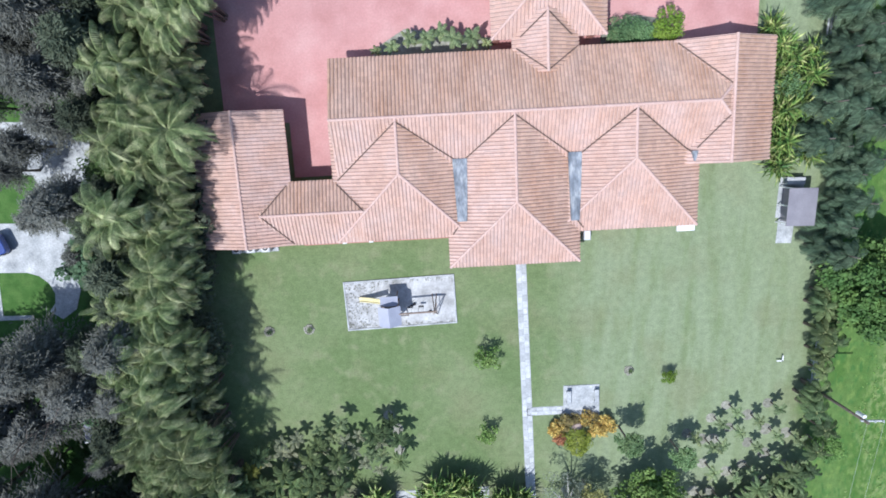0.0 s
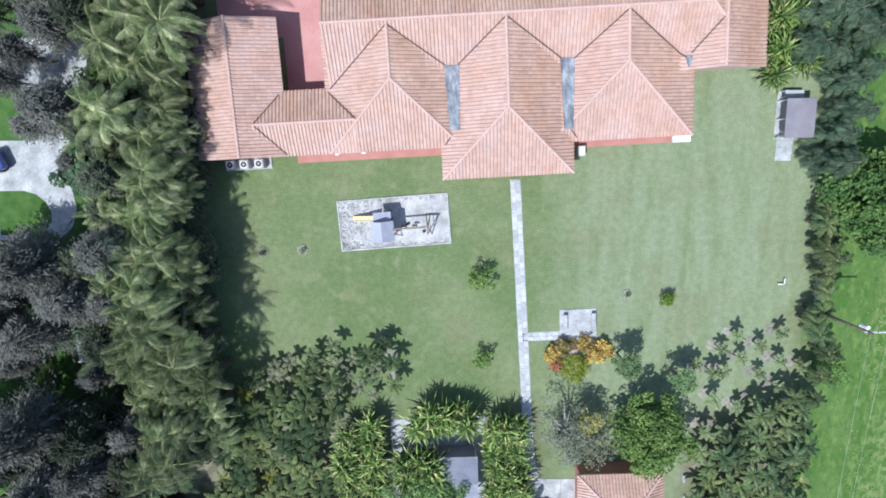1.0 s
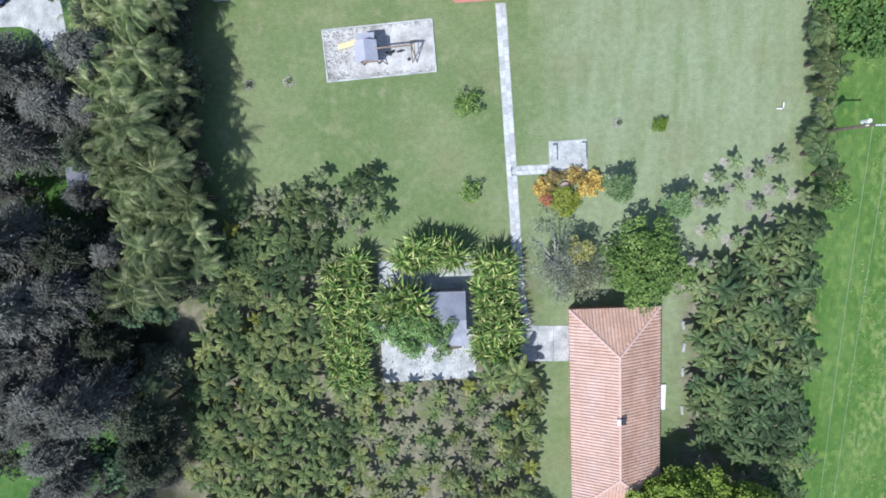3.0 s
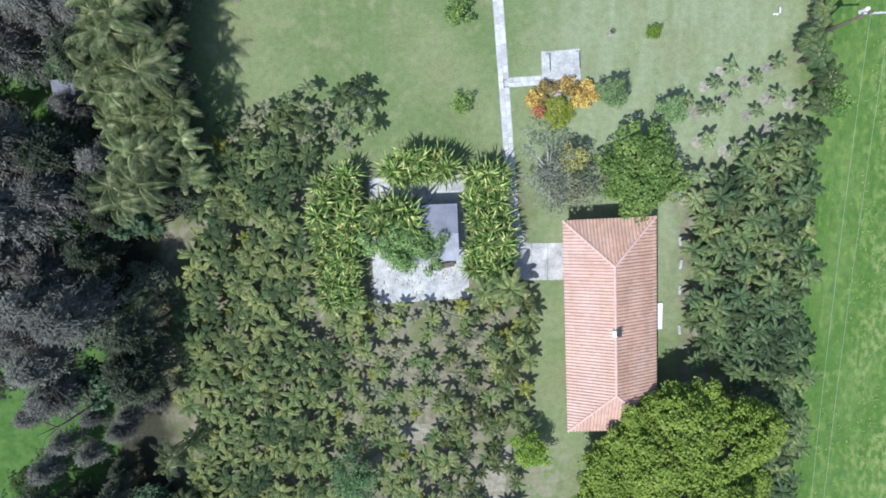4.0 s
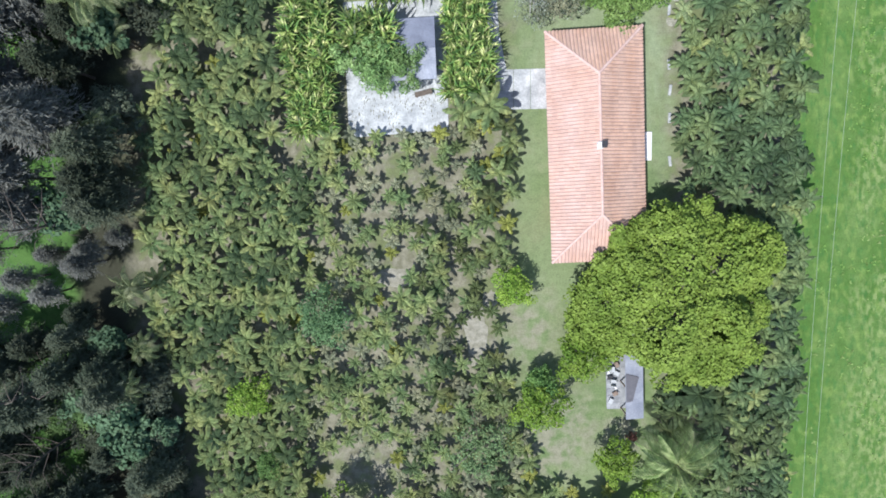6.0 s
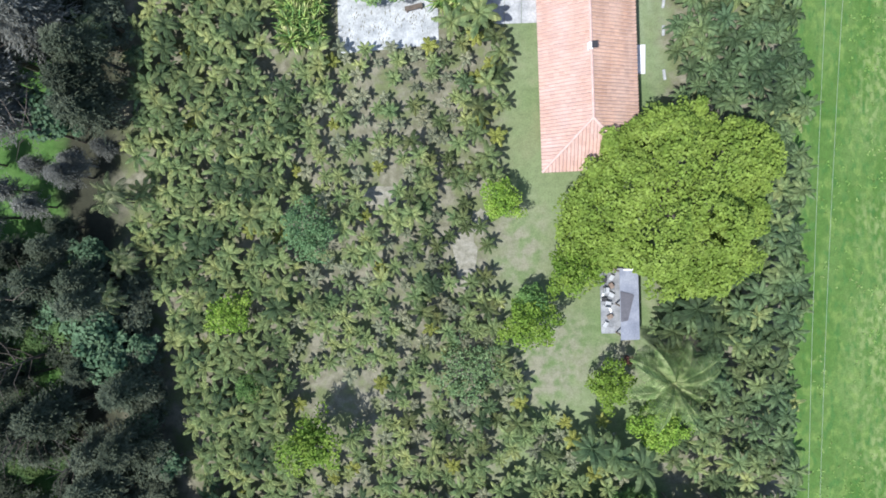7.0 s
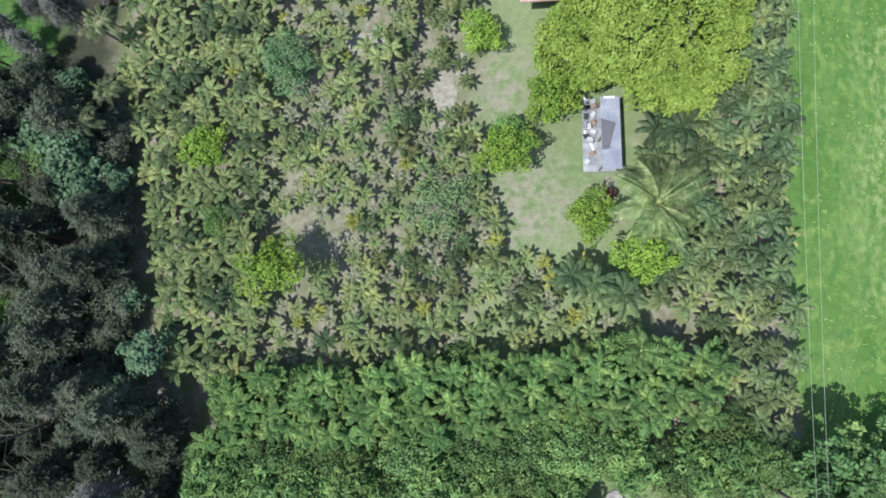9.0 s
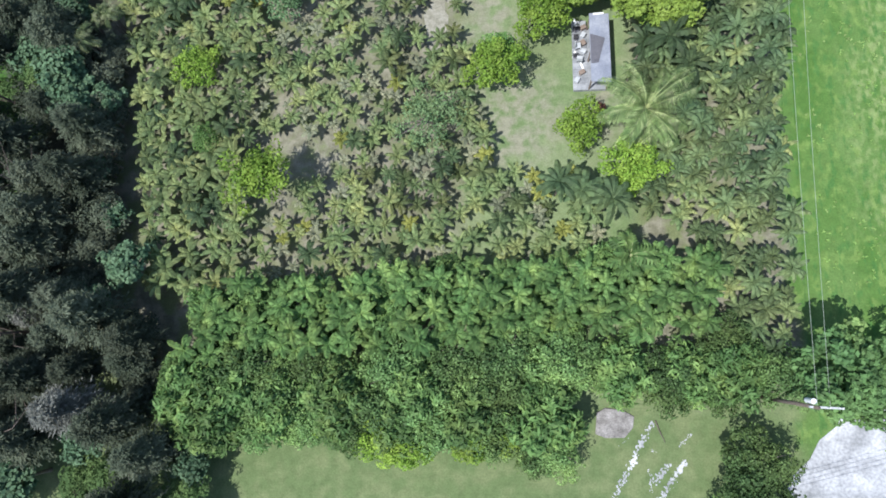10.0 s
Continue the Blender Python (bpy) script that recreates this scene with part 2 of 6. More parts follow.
def ground_material():
    m = bpy.data.materials.new("grass_ground")
    m.use_nodes = True
    n, ln = m.node_tree.nodes, m.node_tree.links
    p = n["Principled BSDF"]
    p.inputs["Roughness"].default_value, p.inputs["Specular IOR Level"].default_value = 0.95, 0.1
    geo = n.new("ShaderNodeNewGeometry")
    sep = n.new("ShaderNodeSeparateXYZ")
    ln.new(geo.outputs["Position"], sep.inputs[0])

    def tex(s, detail=5.0, stretch=None):
        x = n.new("ShaderNodeTexNoise")
        x.inputs["Scale"].default_value, x.inputs["Detail"].default_value = s, detail
        if stretch:
            mp = n.new("ShaderNodeMapping")
            mp.inputs["Scale"].default_value = stretch
            ln.new(geo.outputs["Position"], mp.inputs["Vector"])
            ln.new(mp.outputs["Vector"], x.inputs["Vector"])
        else:
            ln.new(geo.outputs["Position"], x.inputs["Vector"])
        return x.outputs["Fac"]

    def calc(op, a, b):
        x = n.new("ShaderNodeMath")
        x.operation = op
        for i, v in enumerate((a, b)):
            if isinstance(v, (int, float)):
                x.inputs[i].default_value = v
            else:
                ln.new(v, x.inputs[i])
        return x.outputs[0]

    def step(v, low, high):
        r = n.new("ShaderNodeMapRange")
        r.interpolation_type = "SMOOTHSTEP"
        r.inputs["From Min"].default_value, r.inputs["From Max"].default_value = low, high
        ln.new(v, r.inputs["Value"])
        return r.outputs["Result"]

    def mix(f, a, b):
        x = n.new("ShaderNodeMix")
        x.data_type = "RGBA"
        ln.new(f, x.inputs[0])
        for i, v in ((6, a), (7, b)):
            if isinstance(v, tuple):
                x.inputs[i].default_value = (*v, 1)
            else:
                ln.new(v, x.inputs[i])
        return x.outputs[2]

    coarse, mid, fine = tex(0.09), tex(0.6), tex(7.0, 8.0)
    wob = calc("MULTIPLY", calc("SUBTRACT", tex(0.35), 0.5), 5.0)
    xx, yy = calc("ADD", sep.outputs["X"], wob), calc("ADD", sep.outputs["Y"], wob)
    lawn = mix(step(coarse, 0.35, 0.65), (0.14, 0.2, 0.085), (0.195, 0.245, 0.125))
    lawn = mix(step(mid, 0.5, 0.75), lawn, (0.22, 0.255, 0.14))
    # the worn, paler part of the lawn east of the path, mown in strips
    pale = calc("MULTIPLY", step(xx, 8, 17), calc("MULTIPLY", calc("SUBTRACT", 1.0, step(sep.outputs["X"], 33, 36)), step(sep.outputs["Y"], -52, -40)))
    stripes = tex(0.5, 7.0, (1.6, 0.3, 1))
    lawn = mix(calc("MULTIPLY", pale, step(stripes, 0.12, 0.66)), lawn, (0.25, 0.303, 0.188))
    lawn = mix(calc("MULTIPLY", 0.4, step(tex(0.16, 4.0), 0.5, 0.68)), lawn, (0.205, 0.215, 0.12))
    # soil of the palm nursery
    west = calc("MULTIPLY", calc("SUBTRACT", 1.0, step(xx, 9.0, 12.5)), step(xx, -28, -24))
    east = calc("MULTIPLY", step(xx, 23.5, 26.0), calc("SUBTRACT", 1.0, step(xx, 35.5, 37.0)))
    block = calc("MULTIPLY", calc("MAXIMUM", west, east), calc("MULTIPLY", calc("SUBTRACT", 1.0, step(yy, -36, -30)), step(yy, -96, -92)))
    soil = mix(step(tex(1.1), 0.38, 0.62), (0.165, 0.162, 0.112), (0.245, 0.235, 0.178))
    soil = mix(step(tex(0.45), 0.45, 0.6), soil, (0.15, 0.175, 0.085))
    def round_at(cx, cy, r0, r1):
        dx, dy = calc("SUBTRACT", xx, cx), calc("SUBTRACT", yy, cy)
        return calc("SUBTRACT", 1.0, step(calc("SQRT", calc("ADD", calc("MULTIPLY", dx, dx), calc("MULTIPLY", dy, dy)), 0.0), r0, r1))
    worn = calc("MAXIMUM", calc("MAXIMUM", round_at(14.5, -72.5, 2.0, 7.0), round_at(11.0, -62.5, 2.0, 6.0)), round_at(21.5, -72.5, 1.0, 3.5))
    lawn = mix(calc("MULTIPLY", calc("MULTIPLY", worn, 0.8), step(tex(0.9, 8.0), 0.36, 0.6)), lawn, (0.265, 0.25, 0.192))
    base = mix(block, lawn, soil)
    base = mix(calc("SUBTRACT", 1.0, step(yy, -97, -93)), base, mix(step(mid, 0.4, 0.65), (0.118, 0.165, 0.07), (0.16, 0.196, 0.092)))
    # the open field beyond the eastern edge, and grass west of the wood
    field = mix(step(tex(0.25, 6.0, (1, 0.45, 1)), 0.35, 0.7), (0.076, 0.158, 0.036), (0.118, 0.2, 0.06))
    field = mix(calc("MULTIPLY", 0.7, step(tex(1.3, 7.0, (1, 0.6, 1)), 0.5, 0.66)), field, (0.165, 0.252, 0.07))
    field = mix(calc("MULTIPLY", 0.6, step(tex(1.7, 7.0, (1.3, 0.5, 1)), 0.52, 0.64)), field, (0.055, 0.15, 0.04))
    dry = calc("MULTIPLY", step(sep.outputs["X"], 39.0, 43.0), calc("MULTIPLY", step(tex(0.3, 3.0, (1, 0.4, 1)), 0.34, 0.58), calc("MULTIPLY", 0.75, step(tex(2.2, 9.0, (1, 0.55, 1)), 0.42, 0.64))))
    field = mix(dry, field, (0.245, 0.305, 0.125))
    base = mix(step(xx, 34.6, 36.6), base, field)
    # much darker strip of ground along the western wood's edge
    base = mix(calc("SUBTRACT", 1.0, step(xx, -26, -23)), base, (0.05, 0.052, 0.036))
    base = mix(calc("SUBTRACT", 1.0, step(xx, -32, -29)), base, mix(step(tex(0.8), 0.4, 0.6), (0.06, 0.135, 0.034), (0.085, 0.168, 0.046)))
    shade = calc("ADD", 0.36, calc("MULTIPLY", calc("ADD", fine, calc("MULTIPLY", tex(1.8, 6.0), 0.8)), 0.7))
    v = n.new("ShaderNodeVectorMath")
    v.operation = "SCALE"
    ln.new(base, v.inputs[0])
    ln.new(shade, v.inputs["Scale"])
    ln.new(v.outputs["Vector"], p.inputs["Base Color"])
    b = n.new("ShaderNodeBump")
    b.inputs["Strength"].default_value, b.inputs["Distance"].default_value = 0.6, 0.05
    ln.new(tex(12.0, 8.0), b.inputs["Height"])
    ln.new(b.outputs["Normal"], p.inputs["Normal"])
    return m


# ---- mesh helpers ----
class Shape:
    """Collects vertices and faces of one mesh."""

    def __init__(self):
        self.v, self.f = [], []

    def add(self, verts, faces):
        k = len(self.v)
        self.v.extend([tuple(p) for p in verts])
        self.f.extend([tuple(k + i for i in f) for f in faces])
        return self

    def box(self, x0, y0, z0, x1, y1, z1, m=None):
        vs = [Vector(p) for p in ((x0, y0, z0), (x1, y0, z0), (x1, y1, z0), (x0, y1, z0), (x0, y0, z1), (x1, y0, z1), (x1, y1, z1), (x0, y1, z1))]
        if m:
            vs = [m @ p for p in vs]
        return self.add(vs, [(3, 2, 1, 0), (4, 5, 6, 7), (0, 1, 5, 4), (1, 2, 6, 5), (2, 3, 7, 6), (3, 0, 4, 7)])

    def slab(self, outline, z0, z1):
        n = len(outline)
        vs = [(x, y, z0) for x, y in outline] + [(x, y, z1) for x, y in outline]
        return self.add(vs, [tuple(reversed(range(n))), tuple(range(n, 2 * n))] + [(i, (i + 1) % n, n + (i + 1) % n, n + i) for i in range(n)])

    def tube(self, points, radii, sides=6):
        pts = [Vector(p) for p in points]
        rings = []
        for i, p in enumerate(pts):
            d = (pts[min(i + 1, len(pts) - 1)] - pts[max(i - 1, 0)]).normalized()
            a = d.orthogonal().normalized()
            if abs(d.z) > 0.5:
                a = (Vector((1, 0, 0)) - d * d.x).normalized()
            b = d.cross(a)
            rings.append([p + radii[i] * (math.cos(2 * math.pi * k / sides) * a + math.sin(2 * math.pi * k / sides) * b) for k in range(sides)])
        vs = [q for r in rings for q in r]
        fs = [(i * sides + k, i * sides + (k + 1) % sides, (i + 1) * sides + (k + 1) % sides, (i + 1) * sides + k) for i in range(len(pts) - 1) for k in range(sides)]
        fs += [tuple(reversed(range(sides))), tuple(range((len(pts) - 1) * sides, len(pts) * sides))]
        return self.add(vs, fs)

    def mesh(self, name, material, smooth=False):
        me = bpy.data.meshes.new(name)
        me.from_pydata(self.v, [], self.f)
        me.materials.append(material)
        if smooth:
            me.polygons.foreach_set("use_smooth", [True] * len(me.polygons))
        me.update()
        return me


def bevelled(shape, width=0.02):
    bm = bmesh.new()
    vs = [bm.verts.new(p) for p in shape.v]
    for f in shape.f:
        bm.faces.new([vs[i] for i in f])
    bmesh.ops.bevel(bm, geom=list(bm.edges), offset=width, segments=1, affect="EDGES")
    out = Shape()
    bm.verts.index_update()
    out.add([v.co for v in bm.verts], [[v.index for v in f.verts] for f in bm.faces])
    bm.free()
    return out


def part(name, shape, material, parent, label="", smooth=False):
    ob = new(name, shape.mesh(name, material, smooth))
    ob.parent = parent
    return tagged(ob, label)


def thing(name, label, category, group="", at=None):
    ob = tagged(new(name), label, category, group)
    ob.empty_display_size = 0.2
    if at is not None:
        ob.matrix_basis = at
    return ob


def solid(name, shape, material, label="", category="", group="", kind="", smooth=False):
    return tagged(new(name, shape.mesh(name, material, smooth)), label, category, group, kind)


def spot(x, y, z=0.0, turn=0.0, size=1.0, lean=0.0):
    return Matrix.LocRotScale((x, y, z), Euler((radians(lean), 0, radians(turn))), (size, size, size))


class Kind:
    """One built thing with its parts; the first use places it, later ones copy it."""

    def __init__(self, ob):
        self.ob, self.used = ob, False

    def put(self, m):
        if not self.used:
            self.used = True
            self.ob.matrix_basis = m
            return self.ob
        keep = self.ob.matrix_basis.copy()
        self.ob.matrix_basis = Matrix()
        c = copy_thing(self.ob, m)
        self.ob.matrix_basis = keep
        return c


# ---- ground and paving ----
ground = Shape()
ground.add([(-2500, -2500, 0), (2500, -2500, 0), (2500, 2500, 0), (-2500, 2500, 0)], [(0, 1, 2, 3)])
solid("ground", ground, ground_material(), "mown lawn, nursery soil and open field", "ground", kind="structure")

TURN = radians(3.0)
CT, ST = math.cos(TURN), math.sin(TURN)


def hw(u, v):
    """From the house's own axes to the world."""
    return CT * u - ST * v, ST * u + CT * v


HOUSE = Matrix.Rotation(TURN, 4, "Z")


def outline(*pts):
    return [hw(u, v) for u, v in pts]


solid("driveway", Shape().slab(outline((-17.6, 3.0), (-12.2, 2.6), (-12.2, -2.0), (-8.0, -2.0), (-8.0, 7.0), (19.0, 7.0), (27.3, 6.9), (27.2, 40.0), (-17.2, 40.0)), -0.1, 0.02),
      DRIVE, "faded red paved forecourt behind the house", "driveway", kind="structure")
solid("house_apron", Shape().slab(outline((-12.0, -7.0), (-12.0, -8.0), (1.6, -8.0), (1.6, -8.4), (3.2, -10.2), (10.3, -10.2), (11.8, -8.6), (11.8, -8.0), (21.0, -8.0), (21.0, -7.0), (11.0, -6.0), (2.0, -6.0)), -0.1, 0.05),
      WALL, "red paved apron along the house", "pavement", kind="structure")

# ---- roofs ----
EAVE = 2.9


def roof_faces(c, a0, a1, half, eave, pitch, along, hips, m):
    """Frames of the slopes of a hip or gable roof: origin of the eave, its direction, the way up, its length and the run above each place."""
    L = a1 - a0
    h0, h1 = hips
    def wp(a, b):
        return (a, b) if along == "u" else (b, a)
    def longrun(s):
        r = half
        if h0:
            r = min(r, s)
        if h1:
            r = min(r, L - s)
        return r
    out = [(wp(a0, c - half), wp(1, 0), wp(0, 1), L, longrun), (wp(a0, c + half), wp(1, 0), wp(0, -1), L, longrun)]
    hip = lambda s: min(s, 2 * half - s)
    if h0:
        out.append((wp(a0, c - half), wp(0, 1), wp(1, 0), 2 * half, hip))
    if h1:
        out.append((wp(a1, c - half), wp(0, 1), wp(-1, 0), 2 * half, hip))
    return out


def tile_slope(o, e, g, length, run, eave, pitch, rnd, wide=0.29, long=0.43):
    s = Shape()
    n = max(1, round(length / wide))
    w = length / n
    slope = math.hypot(1, pitch)
    for i in range(n):
        s0 = i * w
        top = run(s0 + w / 2)
        k = max(1, round(top * slope / long))
        d = top / k
        for j in range(k):
            lo, hi = j * d - 0.03, (j + 1) * d + 0.02
            lift = 0.035 + rnd.uniform(-0.008, 0.012)
            vs = []
            for r, extra in ((lo, lift), (hi, 0.0)):
                for q, b in ((0.02, 0.0), (0.26, 0.075), (0.6, 0.075), (0.84, 0.0)):
                    x, y = o[0] + e[0] * (s0 + q * w) + g[0] * r, o[1] + e[1] * (s0 + q * w) + g[1] * r
                    vs.append((x, y, eave + pitch * r + b + extra))
            flip = e[0] * g[1] - e[1] * g[0] < 0
            fs = [(0, 1, 5, 4), (1, 2, 6, 5), (2, 3, 7, 6), (0, 3, 2, 1)]
            s.add(vs, [tuple(reversed(f)) for f in fs] if flip else fs)
    return s


CAP_PIECE = Shape()
for q, rad in ((0.0, 0.13), (0.45, 0.115)):
    for k in range(5):
        CAP_PIECE.v.append((q, math.cos(math.pi * k / 4) * rad, math.sin(math.pi * k / 4) * rad * 0.8))
CAP_PIECE.f = [(k, k + 5, k + 6, k + 1) for k in range(4)] + [(0, 1, 2, 3, 4)]
CAP_MESH = CAP_PIECE.mesh("ridge_cap", CAP)


def cap_line(p, q, parent):
    p, q = Vector(p), Vector(q)
    n = max(1, round((q - p).length / 0.42))
    d = (q - p) / n
    x = d.normalized()
    y = Vector((0, 0, 1)).cross(x).normalized()
    turn = Matrix((x, y, x.cross(y))).transposed().to_4x4()
    for i in range(n):
        ob = new("ridge_cap", CAP_MESH)
        ob.parent = parent
        ob.matrix_basis = Matrix.Translation(p + d * i) @ turn


ROOFS = []


def roof(parent, c, a0, a1, half, rise, along, hips, rnd, eave=EAVE, pallid=False):
    pitch = rise / half
    wp = (lambda a, b: (a, b)) if along == "u" else (lambda a, b: (b, a))
    ROOFS.append((c, a0, a1, half, eave, pitch, along, hips))
    r0, r1 = a0 + (half if hips[0] else 0), a1 - (half if hips[1] else 0)
    deck = Shape()
    corners = [wp(a0, c - half), wp(a1, c - half), wp(a1, c + half), wp(a0, c + half)]
    vs = [(x, y, eave - 0.16) for x, y in corners] + [(x, y, eave) for x, y in corners] + [(*wp(r0, c), eave + rise), (*wp(r1, c), eave + rise)]
    deck.add(vs, [(3, 2, 1, 0), (0, 1, 5, 4), (1, 2, 6, 5), (2, 3, 7, 6), (3, 0, 4, 7), (4, 5, 9, 8), (6, 7, 8, 9), (5, 6, 9), (7, 4, 8)])
    top = part("roof", deck, CAP, parent, "clay tiled roof slopes with pale ridge tiles")
    for o, e, g, L, run in roof_faces(c, a0, a1, half, eave, pitch, along, hips, None):
        # slopes turned from the sun get a browner, slightly darker copy of the tile colour
        warm = (g[0] < 0 or g[1] < 0) and not pallid
        part("roof_tiles", tile_slope(o, e, g, L, run, eave, pitch, rnd), TILE_WARM if warm else TILE, top, "orange-brown barrel tiles on the side away from the sun" if warm else "pinkish barrel tiles")["kind"] = "stuff"
    lines = [((*wp(r0, c), eave + rise + 0.05), (*wp(r1, c), eave + rise + 0.05))] if r1 - r0 > 0.1 else []
    for hip, end, ridge in ((hips[0], a0, r0), (hips[1], a1, r1)):
        for sgn in (-1, 1):
            if hip:
                lines.append(((*wp(end, c + sgn * half), eave + 0.06), (*wp(ridge, c), eave + rise + 0.05)))
    for p, q in lines:
        cap_line(p, q, top)
    return top


def roof_height(u, v):
    best = 0
    for c, a0, a1, half, eave, pitch, along, hips in ROOFS:
        a, b = (u, v) if along == "u" else (v, u)
        if a0 <= a <= a1 and abs(b - c) <= half:
            r = half - abs(b - c)
            if hips[0]:
                r = min(r, a - a0)
            if hips[1]:
                r = min(r, a1 - a)
            best = max(best, eave + pitch * r)
    return best


def wall_block(parent, pts, top=2.78, base=-0.1):
    return part("wall", Shape().slab(pts, base, top), WALL, parent, "red rendered house wall")


rnd = random.Random(3)
house = thing("main_house", "long red house with pinkish clay barrel-tile hip roofs", "house", at=HOUSE)
wall_block(house, [(-7.5, -1.9), (26.4, -1.9), (26.4, 6.6), (-7.5, 6.6)])
wall_block(house, [(-7.6, -6.9), (1.6, -6.9), (1.6, -1.94), (-7.6, -1.94)], 2.77)
wall_block(house, [(1.64, -8.0), (3.4, -9.5), (10.0, -9.5), (11.4, -8.0), (11.4, -1.94), (1.64, -1.94)], 2.76)
wall_block(house, [(11.44, -7.0), (20.8, -7.0), (20.8, -1.94), (11.44, -1.94)], 2.77)
wall_block(house, [(-12.96, -6.9), (-7.64, -6.9), (-7.64, -2.9), (-12.96, -2.9)], 2.76)
wall_block(house, [(-18.8, -7.0), (-13.0, -7.0), (-13.0, 2.6), (-18.8, 2.6)], 2.77)
wall_block(house, [(7.2, 6.64), (11.4, 6.64), (11.4, 8.4), (7.2, 8.4)], 2.76)
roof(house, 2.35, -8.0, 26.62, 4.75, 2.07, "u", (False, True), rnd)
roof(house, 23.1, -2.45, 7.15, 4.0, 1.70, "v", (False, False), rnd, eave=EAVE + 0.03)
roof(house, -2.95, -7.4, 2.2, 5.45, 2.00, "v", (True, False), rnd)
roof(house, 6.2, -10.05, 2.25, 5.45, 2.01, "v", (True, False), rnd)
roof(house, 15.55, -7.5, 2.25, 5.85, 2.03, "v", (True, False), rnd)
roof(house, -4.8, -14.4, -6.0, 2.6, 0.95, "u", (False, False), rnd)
roof(house, -15.6, -7.4, 3.5, 3.75, 1.25, "v", (False, False), rnd, eave=EAVE + 0.01, pallid=True)
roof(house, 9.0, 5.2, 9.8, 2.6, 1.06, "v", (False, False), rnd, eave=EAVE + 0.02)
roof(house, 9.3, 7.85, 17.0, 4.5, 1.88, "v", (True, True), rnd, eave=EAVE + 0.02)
for x, y in ((5.4, 8.3), (13.2, 8.3), (5.4, 16.4), (13.2, 16.4)):
    part("porch_column", bevelled(Shape().box(x - 0.22, y - 0.22, 0, x + 0.22, y + 0.22, 2.76), 0.03), WALL, house)
# dark valleys and the grey gutters between the wings
for a, b in (((-2.95, 2.0), (-8.0, -2.3)), ((-2.95, 2.0), (1.5, -1.1)), ((6.2, 2.1), (2.35, -1.1)), ((6.2, 2.1), (10.75, -1.1)),
             ((15.55, 2.1), (11.6, -1.1)), ((15.55, 2.1), (20.6, -1.6)), ((22.9, 1.2), (20.8, -1.2)), ((22.9, 3.6), (19.3, 6.9)),
             ((-14.3, -4.8), (-12.2, -2.5)), ((-14.3, -4.8), (-12.0, -7.3)), ((9.0, 5.3), (6.7, 7.1)), ((9.0, 5.3), (11.5, 7.1)), ((9.0, 9.6), (7.0, 7.9)), ((9.0, 9.6), (11.0, 7.9)),
             ((-6.0, -4.8), (-8.1, -2.6)), ((1.7, -6.4), (1.1, -7.2)), ((11.4, -6.6), (11.9, -7.2))):
    n = 8
    pts = []
    for i in range(n + 1):
        x, y = a[0] + (b[0] - a[0]) * i / n, a[1] + (b[1] - a[1]) * i / n
        pts.append((x, y, roof_height(x, y) + 0.1))
    part("valley_gutter", Shape().tube(pts, [0.055] * (n + 1), 5), VALLEY, house)
for x0, x1, y0, y1 in ((1.36, 2.5, -1.05, -6.1), (10.62, 11.65, -1.0, -6.5), (20.45, 20.9, -1.4, -2.2)):
    zb = max(roof_height(x0, (y0 + y1) / 2), roof_height(x1, (y0 + y1) / 2)) + 0.11
    g = Shape().slab([(x0 + 0.16, y1), (x1 - 0.2, y1), (x1 - 0.1, y0 * 0.4 + y1 * 0.6), (x1, y0), (x0 - 0.05, y0), (x0 + 0.08, y0 * 0.4 + y1 * 0.6)], zb - 0.3, zb)
    part("flat_gutter", g, FLASH, house, "grey membrane gutter between roof wings")
for x in (-8.1, -5.9):
    part("wall_light", bevelled(Shape().box(x, -7.55, 2.7, x + 0.35, -7.4, 2.85), 0.02), WHITE, house)
part("canopy", bevelled(Shape().box(19.9, -8.05, 2.5, 21.4, -7.45, 2.66), 0.02), WHITE, house, "short white edge panel under the eave")


def condenser(x, y, turn=0, size=0.82):
    ob = thing("air_conditioner", "round-topped grey outdoor air conditioning unit on concrete", "air conditioner", "cooling units beside the carport", at=spot(x, y, 0.1, turn))
    h = size / 2
    part("casing", bevelled(Shape().box(-h, -h, 0, h, h, 0.8), 0.06), GREYBOX, ob)
    ring = Shape().tube([(0, 0, 0.8), (0, 0, 0.86)], [0.34, 0.34], 16)
    part("fan_ring", ring, WHITE, ob)
    part("fan_grille", Shape().tube([(0, 0, 0.85), (0, 0, 0.875)], [0.27, 0.25], 16), DARK, ob, "dark fan opening")
    part("fan_hub", Shape().tube([(0, 0, 0.87), (0, 0, 0.9)], [0.1, 0.09], 10), GREYBOX, ob)
    return ob


solid("cooling_unit_slab", bevelled(Shape().slab(outline((-18.3, -7.2), (-18.4, -8.35), (-14.3, -8.35), (-14.3, -7.2)), -0.1, 0.1), 0.02), CONCRETE, "pale concrete slab beside the carport", "slab")
for u in (-17.7, -16.5, -15.2):
    condenser(*hw(u, -7.85), 3)


def box_unit(name, x, y, lx, ly, h, mat, label, category):
    s = bevelled(Shape().box(-lx / 2, -ly / 2, 0, lx / 2, ly / 2, h), 0.03)
    ob = thing(name, label, category, at=spot(x, y, 0, 3))
    part("body", s, mat, ob)
    part("top_panel", bevelled(Shape().box(-lx / 2 + 0.08, -ly / 2 + 0.08, h, lx / 2 - 0.08, ly / 2 - 0.08, h + 0.04), 0.015), WHITE, ob)
    return ob


box_unit("pump_box", *hw(12.9, -8.3), 0.6, 0.9, 0.8, GREYBOX, "grey utility box against the red house wall", "utility box")
